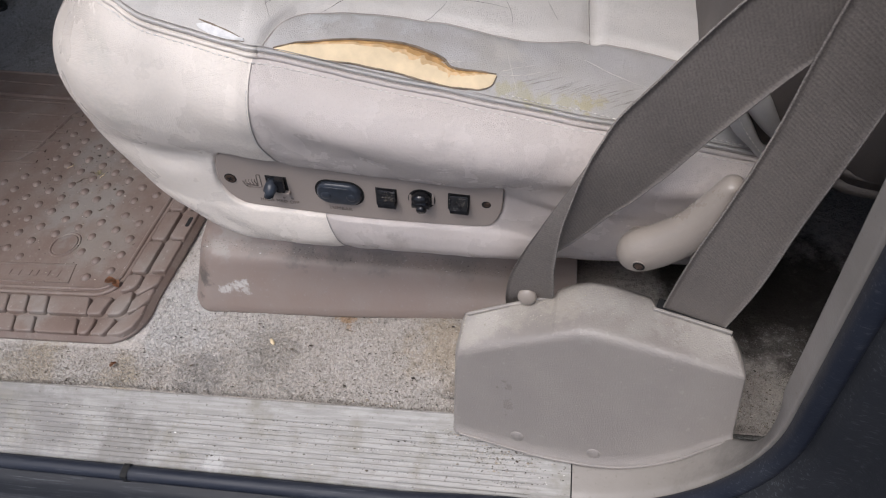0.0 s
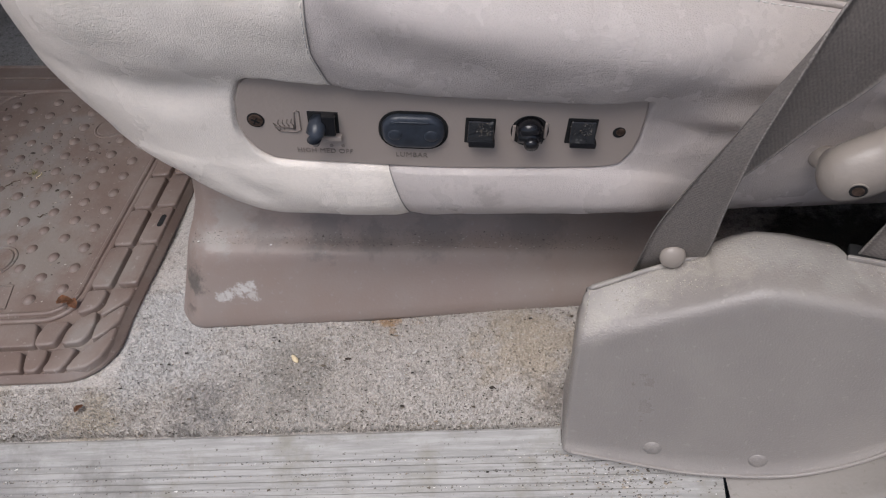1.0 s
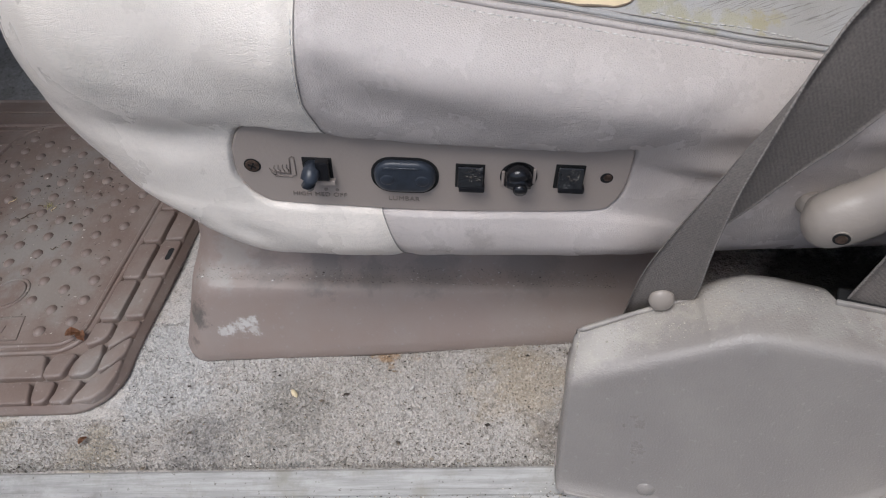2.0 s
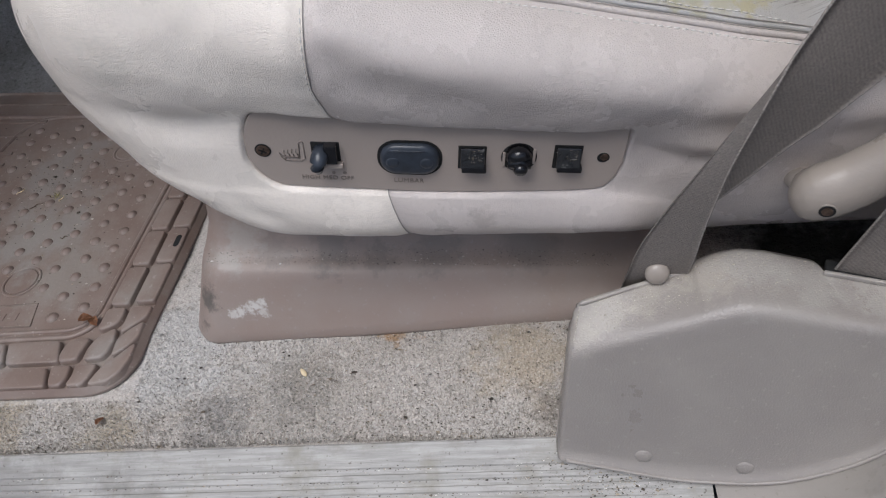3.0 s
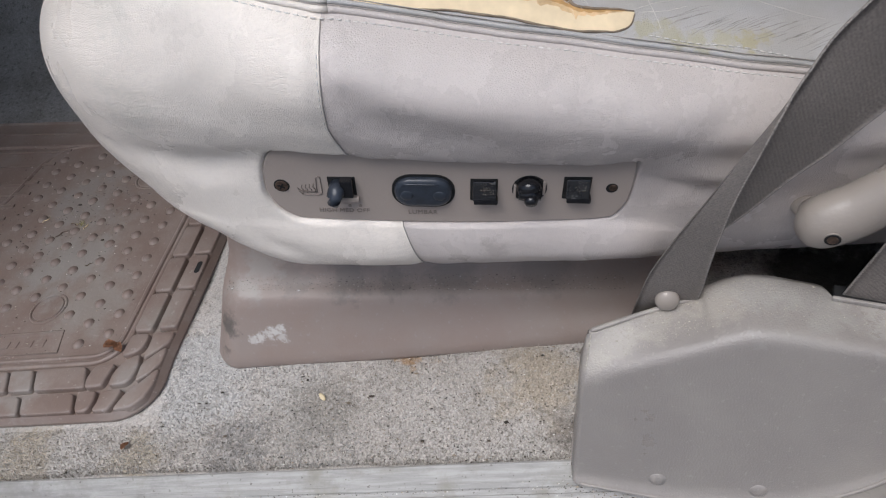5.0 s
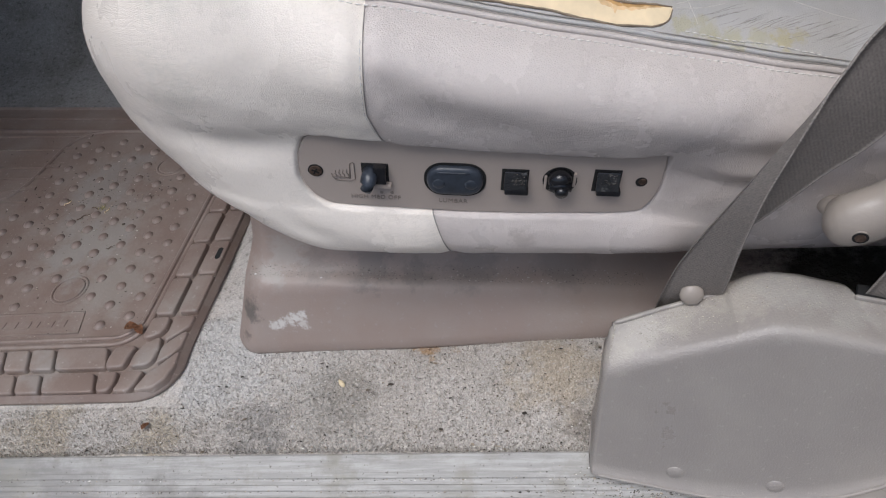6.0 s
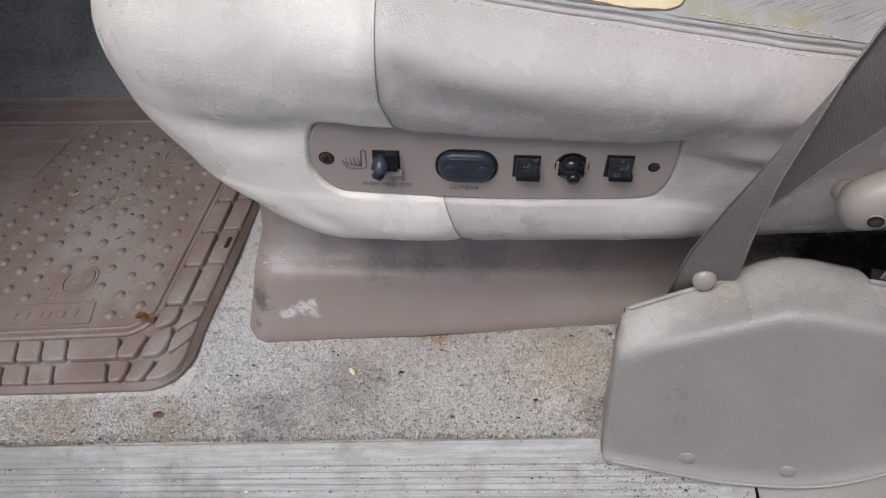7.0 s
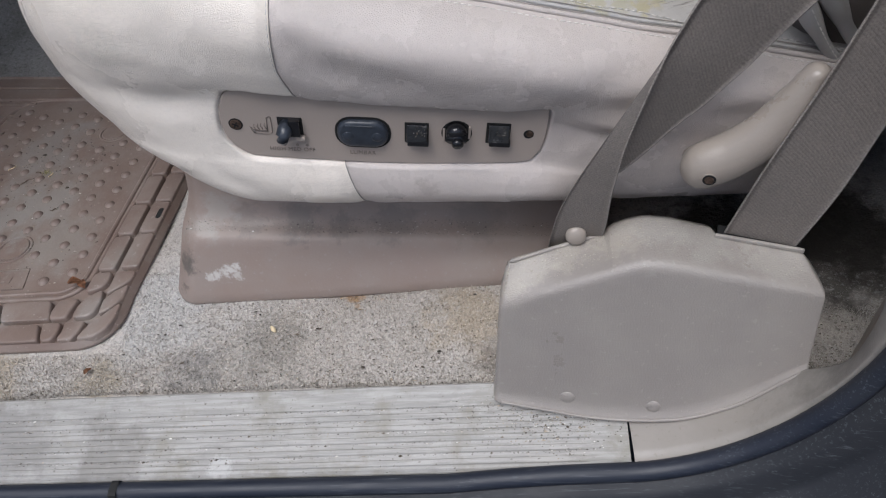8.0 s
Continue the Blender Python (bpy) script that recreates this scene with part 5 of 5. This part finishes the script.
def build_mat():
    mat = thing("floor_mat", "dusty brown rubber floor mat with tread blocks and nubs", "floor mat")
    top = 0.005

    def lay(ob):
        for q in ob.data.vertices:
            q.co.x, q.co.y = mat_warp(q.co.x, q.co.y)
        return ob

    def strip(name, pts, r, label=""):
        v, f = tube(pts, r, 8)
        return lay(link_mesh(name, v, f, RUBBER, mat, label))

    # sheet with a sloping outer border
    bm = bmesh.new()
    rows = []
    for grow, z in ((0.0, -0.0005), (0.0, 0.0022), (-0.0012, 0.0040), (-0.0042, 0.0085), (-0.0052, 0.0050), (-0.03, 0.0050)):
        out = []
        base = round_rect(MAT_X0 - grow, MAT_Y0 - grow, MAT_X1 + grow, MAT_Y1 + grow, 0.042 + grow, 10)
        for (x0, y0), (x1, y1) in zip(base, base[1:] + base[:1]):
            m = max(1, round(max(abs(MAT_X1 - MAT_X0 - 0.084), abs(MAT_Y1 - MAT_Y0 - 0.084)) / 0.03)) if math.hypot(x1 - x0, y1 - y0) > 0.1 else 1
            out += [(x0 + (x1 - x0) * k / m, y0 + (y1 - y0) * k / m) for k in range(m)]
        rows.append([bm.verts.new((x, y, z)) for x, y in out])
    n = len(rows[0])
    for lo, hi in zip(rows, rows[1:]):
        for i in range(n):
            bm.faces.new((lo[i], lo[(i + 1) % n], hi[(i + 1) % n], hi[i]))
    bm.faces.new(rows[-1])
    lay(part("sheet", bm, RUBBER, mat))
    # double rim of the tray
    for dx, dy, r, rad in ((0.0545, 0.0625, 0.0033, 0.030), (0.0625, 0.0705, 0.0025, 0.024)):
        pts = round_rect(MAT_X0 + dx, MAT_Y0 + dy, MAT_X1 - dx, 0.822 - dx * 0.1, rad, 8)
        dense = []
        for (x0, y0), (x1, y1) in zip(pts, pts[1:] + pts[:1]):
            m = max(1, int(math.hypot(x1 - x0, y1 - y0) / 0.02))
            dense += [(x0 + (x1 - x0) * k / m, y0 + (y1 - y0) * k / m) for k in range(m)]
        strip("rim", [(a, b, top) for a, b in dense + dense[:1]], r)

    def rounded(outline, r=0.0045):
        out, n = [], len(outline)
        for i in range(n):
            p, a, c = Vector(outline[i]), Vector(outline[i - 1]), Vector(outline[(i + 1) % n])
            if (a - p).normalized().dot((c - p).normalized()) < -0.93:
                out.append(tuple(p))
                continue
            s = p + (a - p).normalized() * min(r, (a - p).length * 0.45)
            e = p + (c - p).normalized() * min(r, (c - p).length * 0.45)
            for t in (0.0, 0.33, 0.67, 1.0):
                out.append(tuple(s * (1 - t) ** 2 + p * (2 * t * (1 - t)) + e * t * t))
        return out

    def block(outline):
        b = bmesh.new()
        ring = [Vector((p[0], p[1], 0)) for p in rounded(outline)]
        mid = sum(ring, Vector()) / len(ring)
        rows = []
        for lift, pull in ((-0.001, -0.0006), (0.0042, 0.0), (0.0054, 0.0005), (0.0062, 0.0014), (0.0064, 0.0028)):
            rows.append([b.verts.new(p + (mid - p).normalized() * pull + Z * (top + lift)) for p in ring])
        n = len(ring)
        for lo, hi in zip(rows, rows[1:]):
            for i in range(n):
                b.faces.new((lo[i], lo[(i + 1) % n], hi[(i + 1) % n], hi[i]))
        b.faces.new(rows[-1])
        return lay(part("tread_block", b, RUBBER, mat, smooth=True))

    g = 0.0011
    # two straight rows up the side, their cross grooves in line
    y = 0.4815
    while y < MAT_Y1 - 0.08:
        for xa, xb, d in ((-0.3785, -0.3570, 0.0), (-0.3545, -0.3315, 0.002)):
            block([(xa + g, y + g + d), (xb - g, y + g + d), (xb - g, y + 0.0520 - g + d), (xa + g, y + 0.0520 - g + d)])
        y += 0.0520
    # two rows along the near edge: one long block, then two short, slightly slanted
    for ya, yb, x, lead in ((0.4185, 0.4455, -0.4085, 0.0075), (0.3925, 0.4160, -0.4095, 0.0065)):
        k = 0
        while x > MAT_X0 + 0.1:
            L = (0.0560, 0.0275, 0.0275)[k % 3]
            block([(x - L + g + lead, ya + g), (x - g + lead, ya + g), (x - g, yb - g), (x - L + g, yb - g)])
            x, k = x - L, k + 1
    # leaf-shaped blocks swirling round the corner
    inner = ([(-0.3775, 0.4795), (-0.3585, 0.4795), (-0.3575, 0.4670), (-0.3615, 0.4580), (-0.3740, 0.4530), (-0.3785, 0.4560)],
             [(-0.3730, 0.4465), (-0.3580, 0.4560), (-0.3550, 0.4420), (-0.3565, 0.4290), (-0.3620, 0.4215), (-0.3795, 0.4205), (-0.3790, 0.4350)],
             [(-0.4000, 0.4450), (-0.3795, 0.4455), (-0.3830, 0.4330), (-0.3850, 0.4205), (-0.4030, 0.4195), (-0.4050, 0.4320)])
    outer = ([(-0.4070, 0.4160), (-0.3875, 0.4165), (-0.3865, 0.4020), (-0.3905, 0.3935), (-0.4020, 0.3935), (-0.4050, 0.4040)],
             [(-0.3840, 0.4160), (-0.3615, 0.4165), (-0.3640, 0.4050), (-0.3690, 0.3935), (-0.3860, 0.3935), (-0.3830, 0.4030)],
             [(-0.3560, 0.4165), (-0.3490, 0.4205), (-0.3320, 0.4380), (-0.3320, 0.4200), (-0.3365, 0.4060), (-0.3470, 0.3960), (-0.3650, 0.3935), (-0.3610, 0.4040)],
             [(-0.3525, 0.4225), (-0.3535, 0.4430), (-0.3450, 0.4520), (-0.3325, 0.4620), (-0.3315, 0.4440), (-0.3400, 0.4320)],
             [(-0.3530, 0.4480), (-0.3545, 0.4800), (-0.3320, 0.4800), (-0.3320, 0.4670), (-0.3410, 0.4580)])
    for leaf in inner + outer:
        block(leaf)
    # low nubs in a slanting lattice, one shared mesh
    bm = bmesh.new()
    bmesh.ops.create_uvsphere(bm, u_segments=12, v_segments=6, radius=1, matrix=Matrix.Diagonal((0.0062, 0.0062, 0.0038, 1)))
    bmesh.ops.delete(bm, geom=[v for v in bm.verts if v.co.z < -0.0005], context="VERTS")
    first = None
    rng = random.Random(4)
    for i in range(-16, 9):
        for j in range(-16, 22):
            x = -0.406 + 0.0275 * i + 0.0012 * j
            y = 0.513 - 0.0138 * i + 0.0254 * j
            if not (-0.70 < x < -0.398 + 0.09 * (y - 0.50) and 0.470 < y < 0.795 - 0.12 * (x + 0.6)):
                continue
            if (x < -0.605 and y > 0.66) or (x < -0.452 and y < 0.500) or math.hypot(x + 0.495, y - 0.526) < 0.026 or math.hypot(x + 0.447, y - 0.727) < 0.024:
                continue
            if first is None:
                first = part("nub", bm, RUBBER, mat, smooth=True)
                o = first
            else:
                o = new("nub", first.data)
                o.parent = mat
            o.location = (x + rng.uniform(-0.001, 0.001), y + rng.uniform(-0.001, 0.001), top - rng.uniform(0, 0.0010))
    # round emblems, plain, and the framed field with bars
    for cx, cy in ((-0.4975, 0.5265), (-0.466, 0.739)):
        strip("emblem_ring", [(cx + 0.019 * math.cos(t), cy + 0.019 * math.sin(t), top) for t in np.linspace(0, 2 * math.pi, 40)], 0.0014, "plain round emblem")
        bm = bmesh.new()
        prism(bm, [(cx + 0.0165 * math.cos(t), cy + 0.0165 * math.sin(t)) for t in np.linspace(0, 2 * math.pi, 24, endpoint=False)], 0.002, Vector((0, 0, top - 0.0005)), X, Y, Z, 0.001)
        lay(part("emblem", bm, RUBBER, mat))
    pts = [(-0.80, 0.467), (-0.456, 0.467), (-0.4625, 0.4945), (-0.80, 0.4945)]
    strip("field_frame", [(a, b, top) for a, b in pts + pts[:1]], 0.0011)
    for x, w in ((-0.482, 0.010), (-0.497, 0.012), (-0.5105, 0.006), (-0.523, 0.011), (-0.538, 0.010), (-0.551, 0.008)):
        bm = bmesh.new()
        bevel_box(bm, (x, 0.480, top), (w, 0.009, 0.0014), 0.0004)
        lay(part("field_bar", bm, RUBBER, mat))
    # heel-end ribs beyond the nubs
    for x, y, L in ((-0.81, 0.678, 0.34), (-0.81, 0.700, 0.34), (-0.81, 0.722, 0.36), (-0.81, 0.743, 0.36), (-0.81, 0.779, 0.37), (-0.80, 0.807, 0.37), (-0.67, 0.846, 0.68)):
        bm = bmesh.new()
        for k in range(12):
            bevel_box(bm, (x - L / 2 + (k + 0.5) * L / 12, y, top), (L / 12, 0.005, 0.0036))
        lay(part("rib", bm, RUBBER, mat))
    strip("rim_line", [tuple(p) for p in spline([(-0.675, 0.68, top), (-0.658, 0.708, top), (-0.650, 0.745, top), (-0.644, 0.780, top), (-0.628, 0.806, top), (-0.60, 0.815, top), (-0.57, 0.818, top), (-0.50, 0.818, top)], 40)], 0.0026)
    # fixing slot near the edge
    bm = bmesh.new()
    prism(bm, round_rect(-0.0028, -0.0085, 0.0028, 0.0085, 0.0027), 0.0006, Vector((-0.3385, 0.5655, top + 0.0061)), X, Y, Z, 0)
    lay(part("fixing_slot", bm, DARK, mat, "dark fixing slot"))


build_mat()


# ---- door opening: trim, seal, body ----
# the two large dark patches paint shade on the jamb; the small one is a stain
SILL_END = plastic("sill_end_plastic", (0.295, 0.27, 0.245), 0.42, (0.22, 0.20, 0.17), 0.5, stains_shade=[((0.295, 0.30, 0.04), 0.06, (0.16, 0.15, 0.135), 0.6), ((0.302, 0.30, 0.12), 0.06, (0.16, 0.15, 0.14), 0.5), ((0.20, 0.31, -0.005), 0.02, (0.22, 0.20, 0.17), 0.5)])


def build_jamb():
    """One trim from the sill's joint, round the corner and up the pillar."""
    base = opening(60, 40, 30)
    first = [p for p in base if p[0] >= 0.1512][:1]
    idx = base.index(first[0])
    verts, m = [], 18
    for i in range(idx - 1, len(base)):
        (x, z) = base[i]
        if i == idx - 1:
            x, z = 0.1512, base[idx][1]
        a = base[min(i + 1, len(base) - 1)]
        b = base[max(i - 1, 0)]
        tx, tz = a[0] - b[0], a[1] - b[1]
        L = math.hypot(tx, tz)
        nx, nz = -tz / L, tx / L            # towards the opening
        up = float(smooth_step(0.0, 0.11, z))
        inner = 0.335 - 0.049 * up
        rise = float(np.interp(z, [-0.012, 0.0, 0.03, 0.09, 0.17], [0.002, -0.005, -0.016, -0.015, 0.002]))
        for j in range(m):
            t = j / (m - 1)
            lip = 0.004 * (1 - min(1, t / 0.10)) ** 2
            end = -0.006 * max(0.0, (t - 0.92) / 0.08) ** 2
            verts.append((x + nx * (rise * t - lip + end), 0.266 + (inner - 0.266) * t, z + nz * (rise * t - lip + end)))
    link_mesh("jamb", verts, grid_faces(len(verts) // m, m), SILL_END, pillar, "tan plastic jamb with painted shade")


build_jamb()
seal = thing("door_seal", "dark rubber door seal following the door opening", "door seal", kind="structure")
ring = [(g + 0.0075 * math.cos(a) + 0.006, 0.2585 + 0.008 * math.sin(a)) for g, a in ((0, t) for t in np.linspace(0, 2 * math.pi, 13))]
sweep_opening("seal_tube", ring, SEAL, seal, "")
bm = bmesh.new()
bevel_box(bm, (-0.2935, 0.2585, -0.0312), (0.0009, 0.0156, 0.0156), 0.004)
part("joint", bm, DARK, seal, "open joint in the seal")
body = thing("body_flange", "dark navy painted body sill outside the seal", "car body", kind="structure")
sweep_opening("flange", [(0.008, 0.262), (0.012, 0.245), (0.016, 0.240), (0.034, 0.236), (0.040, 0.232), (0.046, 0.20), (0.060, 0.19), (0.20, 0.16), (0.45, 0.15)], PAINT, body, "")

# ---- cabin shell, out of view ----
def slab_wall(name, centre, size, mat, label, category):
    bm = bmesh.new()
    bevel_box(bm, centre, size)
    ob = part(name, bm, mat, None)
    tagged(ob, label, category, kind="structure")


slab_wall("ceiling", (0.4, 1.01, 1.13), (2.6, 1.30, 0.04), HEADLINER, "grey fabric car headliner", "ceiling")
slab_wall("wall_front", (-1.28, 0.98, 0.30), (0.04, 1.36, 0.75), HEADLINER, "plain dashboard side of the cabin", "wall")
# unseen slab, added to block windscreen light from the footwell
slab_wall("dashboard", (-1.03, 0.99, 0.62), (0.46, 1.30, 0.24), HEADLINER, "unseen plain slab added as a dashboard to keep light off the footwell", "dashboard")
slab_wall("wall_rear", (1.72, 0.98, 0.50), (0.04, 1.36, 1.2), HEADLINER, "plain rear end of the cabin", "wall")
slab_wall("wall_far", (0.2, 1.66, 0.34), (2.9, 0.04, 0.80), HEADLINER, "far door of the cabin below its window", "wall")
# closed rear door, unseen; made solid to the roof to keep light out
slab_wall("wall_light_blocker", (1.17, 0.33, 0.53), (1.08, 0.05, 1.16), HEADLINER, "unseen rear door wall, carried up over its window to block light", "wall")
slab_wall("ground", (0, 0, -0.62), (60, 60, 0.1), ASPHALT, "grey asphalt ground outside the car", "ground")
bm = bmesh.new()
bevel_box(bm, (0.485, 0.330, 0.55), (0.29, 0.042, 1.2), 0.008)
ob = part("wall_pillar", bm, TRIM, None)
tagged(ob, "tan plastic door pillar inner trim", "pillar", kind="structure")


# ---- small litter on the carpet and sill ----
def litter():
    def leaf(x, y, z, size, turn, mat, label):
        rng = random.Random(int(abs(x) * 10000))
        bm = bmesh.new()
        rows = []
        for i in range(5):
            a = i / 4
            w = size * 0.38 * math.sin(math.pi * (0.12 + 0.8 * a)) * rng.uniform(0.75, 1.2)
            zz = size * 0.18 * math.sin(a * 4)
            rows.append([bm.verts.new((size * (a - 0.5), s * w, zz + abs(s) * size * 0.12)) for s in (-1, 0, 1)])
        for i in range(4):
            for j in range(2):
                bm.faces.new((rows[i][j], rows[i + 1][j], rows[i + 1][j + 1], rows[i][j + 1]))
        r = bmesh.ops.solidify(bm, geom=bm.faces[:], thickness=size * 0.05)
        ob = part("leaf_scrap", bm, mat, None)
        ob.matrix_world = pose(x, y, z, 0, 0, turn)
        tagged(ob, label, "leaf scrap", "litter")
    leaf(-0.393, 0.466, 0.0125, 0.013, 20, LEAF, "curled brown dry leaf scrap on the rubber mat")
    leaf(-0.383, 0.463, 0.0120, 0.011, -50, LEAF, "curled brown dry leaf scrap on the rubber mat")
    leaf(-0.343, 0.362, 0.003, 0.008, 60, LEAF, "small brown leaf scrap on the carpet")

    def seed(x, y, size, turn, mat, label, name="seed", z=0.0015):
        bm = bmesh.new()
        bmesh.ops.create_uvsphere(bm, u_segments=10, v_segments=6, radius=1, matrix=Matrix.Diagonal((size, size * 0.42, size * 0.3, 1)))
        for q in bm.verts:
            q.co += q.co.normalized() * size * 0.12 * noise.noise(q.co * 900 + Vector((x * 99, y * 99, 0)))
        ob = part(name, bm, mat, None, smooth=True)
        ob.matrix_world = pose(x, y, z, 0, 0, turn)
        tagged(ob, label, "crumb", "litter")
    seed(-0.170, 0.402, 0.0052, -50, SEED, "pale seed husk lying on the carpet")
    seed(-0.070, 0.404, 0.0026, 60, GRIT, "white crumb on the carpet")
    seed(-0.125, 0.400, 0.0028, 0, DIRT, "dark crumb on the carpet")


litter()


def twigs():
    rng = random.Random(31)
    for x, y, L, turn in ((-0.528, 0.641, 0.017, 35), (-0.517, 0.655, 0.012, -20), (-0.500, 0.650, 0.010, 75), (-0.470, 0.586, 0.009, 15), (-0.560, 0.668, 0.011, 50)):
        pts = [(L * (k / 6 - 0.5), 0.0012 * math.sin(k * 1.3 + turn), 0.0004 * math.sin(k * 2.1)) for k in range(7)]
        v, f = tube(pts, [0.0004, 0.0006, 0.00055, 0.0006, 0.0005, 0.00045, 0.0002], 6)
        ob = link_mesh("twig", v, f, SEED if turn > 40 else TWIG, None)
        ob.matrix_world = pose(x, y, 0.0062, 0, 0, turn)
        tagged(ob, "thin dry twig lying on the rubber mat", "twig", "litter")
    # a tuft of dry moss
    verts, faces = [], []
    for k in range(46):
        a, r, h = rng.uniform(0, 6.28), rng.uniform(0, 0.006), rng.uniform(0.001, 0.004)
        x, y = r * math.cos(a), r * math.sin(a)
        b, w = rng.uniform(0, 6.28), rng.uniform(0.0003, 0.0007)
        o = len(verts)
        verts += [(x - w * math.sin(b), y + w * math.cos(b), 0), (x + w * math.sin(b), y - w * math.cos(b), 0), (x + 0.003 * math.cos(b), y + 0.003 * math.sin(b), h)]
        faces.append((o, o + 1, o + 2))
    ob = link_mesh("moss_tuft", verts, faces, MOSS, None, smooth=False)
    ob.matrix_world = pose(-0.508, 0.655, 0.0052)
    tagged(ob, "small tuft of dry yellow-green moss on the rubber mat", "moss", "litter")


TWIG = simple("dark_twig", (0.14, 0.10, 0.07), 0.85, 0, 0.4, 300)
MOSS = simple("dry_moss", (0.30, 0.27, 0.13), 0.9, 0, 0.5, 400)
twigs()


def accelerator():
    p = thing("accelerator_pedal", "black rubber accelerator pedal in the dark footwell", "pedal")
    turn = Euler((radians(38), radians(8), radians(24))).to_matrix()
    bm = bmesh.new()
    bevel_box(bm, (-0.885, 1.015, 0.075), (0.055, 0.014, 0.15), 0.006, turn)
    pad = part("pad", bm, BLACK, p)
    for k in range(5):
        bm = bmesh.new()
        bevel_box(bm, Vector((-0.885, 1.015, 0.075)) + turn @ Vector((0, -0.0085, -0.05 + 0.025 * k)), (0.046, 0.004, 0.008), 0.001, turn)
        part("tread", bm, BLACK, pad)
    v, f = tube([(-0.90, 1.045, 0.11), (-0.93, 1.10, 0.20), (-0.95, 1.16, 0.32)], 0.007, 8)
    link_mesh("arm", v, f, STEEL, p)


accelerator()


def grit_mat():
    m, nt, b = node_mat("mixed_grit")
    geo = nt.nodes.new("ShaderNodeNewGeometry")
    c = ramp(nt, geo.outputs["Random Per Island"], [(0.0, (0.03, 0.025, 0.02)), (0.52, (0.10, 0.08, 0.06)), (0.72, (0.28, 0.22, 0.15)), (0.90, (0.52, 0.48, 0.42)), (1.0, (0.75, 0.73, 0.69))])
    nt.links.new(c, b.inputs["Base Color"])
    b.inputs["Roughness"].default_value = 0.85
    return m


def scatter(name, label, places, sizes, mat=None):
    """Angular grains of grit, joined; places give (x, y, z)."""
    rng = np.random.default_rng(len(places))
    verts, faces = [], []
    for x, y, z in places:
        r = rng.uniform(*sizes) * (2.2 if rng.uniform() > 0.97 else 1)
        o = len(verts)
        tips = [Vector((1, 0, 0)), Vector((-1, 0, 0)), Vector((0, 1, 0)), Vector((0, -1, 0)), Vector((0, 0, 1)), Vector((0, 0, -1))]
        a = rng.uniform(0, 2 * math.pi)
        for t in tips:
            k = rng.uniform(0.5, 1.3)
            verts.append((x + r * k * (t.x * math.cos(a) - t.y * math.sin(a)) * 1.3, y + r * k * (t.x * math.sin(a) + t.y * math.cos(a)) * 0.8, z + r * k * t.z * 0.6))
        for q in ((0, 2, 4), (2, 1, 4), (1, 3, 4), (3, 0, 4), (2, 0, 5), (1, 2, 5), (3, 1, 5), (0, 3, 5)):
            faces.append(tuple(o + i for i in q))
    ob = link_mesh(name, verts, faces, mat or GRAINS, None, smooth=False)
    tagged(ob, label, "grit", kind="stuff")


GRAINS = grit_mat()
DRY_DUST = simple("dry_dust", (0.42, 0.385, 0.32), 0.9, 0, 0.5, 900)
rng = np.random.default_rng(21)
scatter("floor_grit", "loose grit and crumbs trodden into the carpet", [(x, y, floor_height(x, y) + 0.0006) for x, y in zip(rng.uniform(-0.55, 0.42, 3600), EDGE_Y + rng.uniform(0, 1, 3600) ** 1.4 * 0.12) if not (x < -0.32 and y > 0.38) and not (x > 0.2 and y > 0.40)], (0.0003, 0.0009))


def sill_z(y):
    return SILL_Z / (EDGE_Y - SILL_Y) * (EDGE_Y - y) + 0.0014


near = [(x, y) for x, y in zip(rng.normal(0.085, 0.035, 800), rng.normal(0.306, 0.012, 800)) if 0.0 < x < 0.30 and SILL_Y + 0.004 < y < EDGE_Y]
along = [(x, EDGE_Y - 0.012 - 0.009 * k - rng.uniform(0.0058, 0.009)) for k in range(5) for x in rng.uniform(-0.6, 0.12, 420)]
wild = list(zip(rng.uniform(-0.6, 0.3, 420), rng.uniform(SILL_Y + 0.004, EDGE_Y, 420)))
scatter("sill_grit", "dry grit lying in the grooves of the sill plate", [(x, y, sill_z(y) + (0.0 if (x, y) in near else -0.0006)) for x, y in near + along + wild], (0.00022, 0.00075))
scatter("mat_grit", "dust crumbs and grit lying on the rubber mat", [(x, y, 0.0058) for x, y in list(zip(rng.normal(-0.50, 0.05, 260), rng.normal(0.66, 0.05, 260))) + list(zip(rng.uniform(-0.70, -0.34, 260), rng.uniform(0.40, 0.82, 260)))], (0.0004, 0.0012))

scatter("cover_dust", "dry dust and fine grit lying on the belt cover", COVER_DUST, (0.00012, 0.00042), DRY_DUST)
ledge = []
for x in rng.uniform(-0.25, 0.10, 1000):
    h = float(np.interp(x, [-0.26, 0.11, 0.3], [0.070, 0.030, 0.018]))
    k = rng.uniform() ** 1.5
    ledge.append((x, 0.474 + 0.012 * k, h + 0.0014 + 0.007 * k + 0.0002))
scatter("base_dust", "dust and crumbs lying on the seat base ledge", ledge, (0.00015, 0.0005))
specks = []
for x, z in ((-0.0015, 0.2135), (0.0575, 0.2075)):
    for a, c in zip(rng.uniform(-0.0065, 0.0065, 130), rng.uniform(-0.001, 0.0065, 130)):
        specks.append((x + a, PLATE_Y - 0.0042 + 0.4 * (c - 0.002), z + c + 0.001))
scatter("switch_dust", "pale dust specks clinging to the black switches", specks, (0.00012, 0.00034))
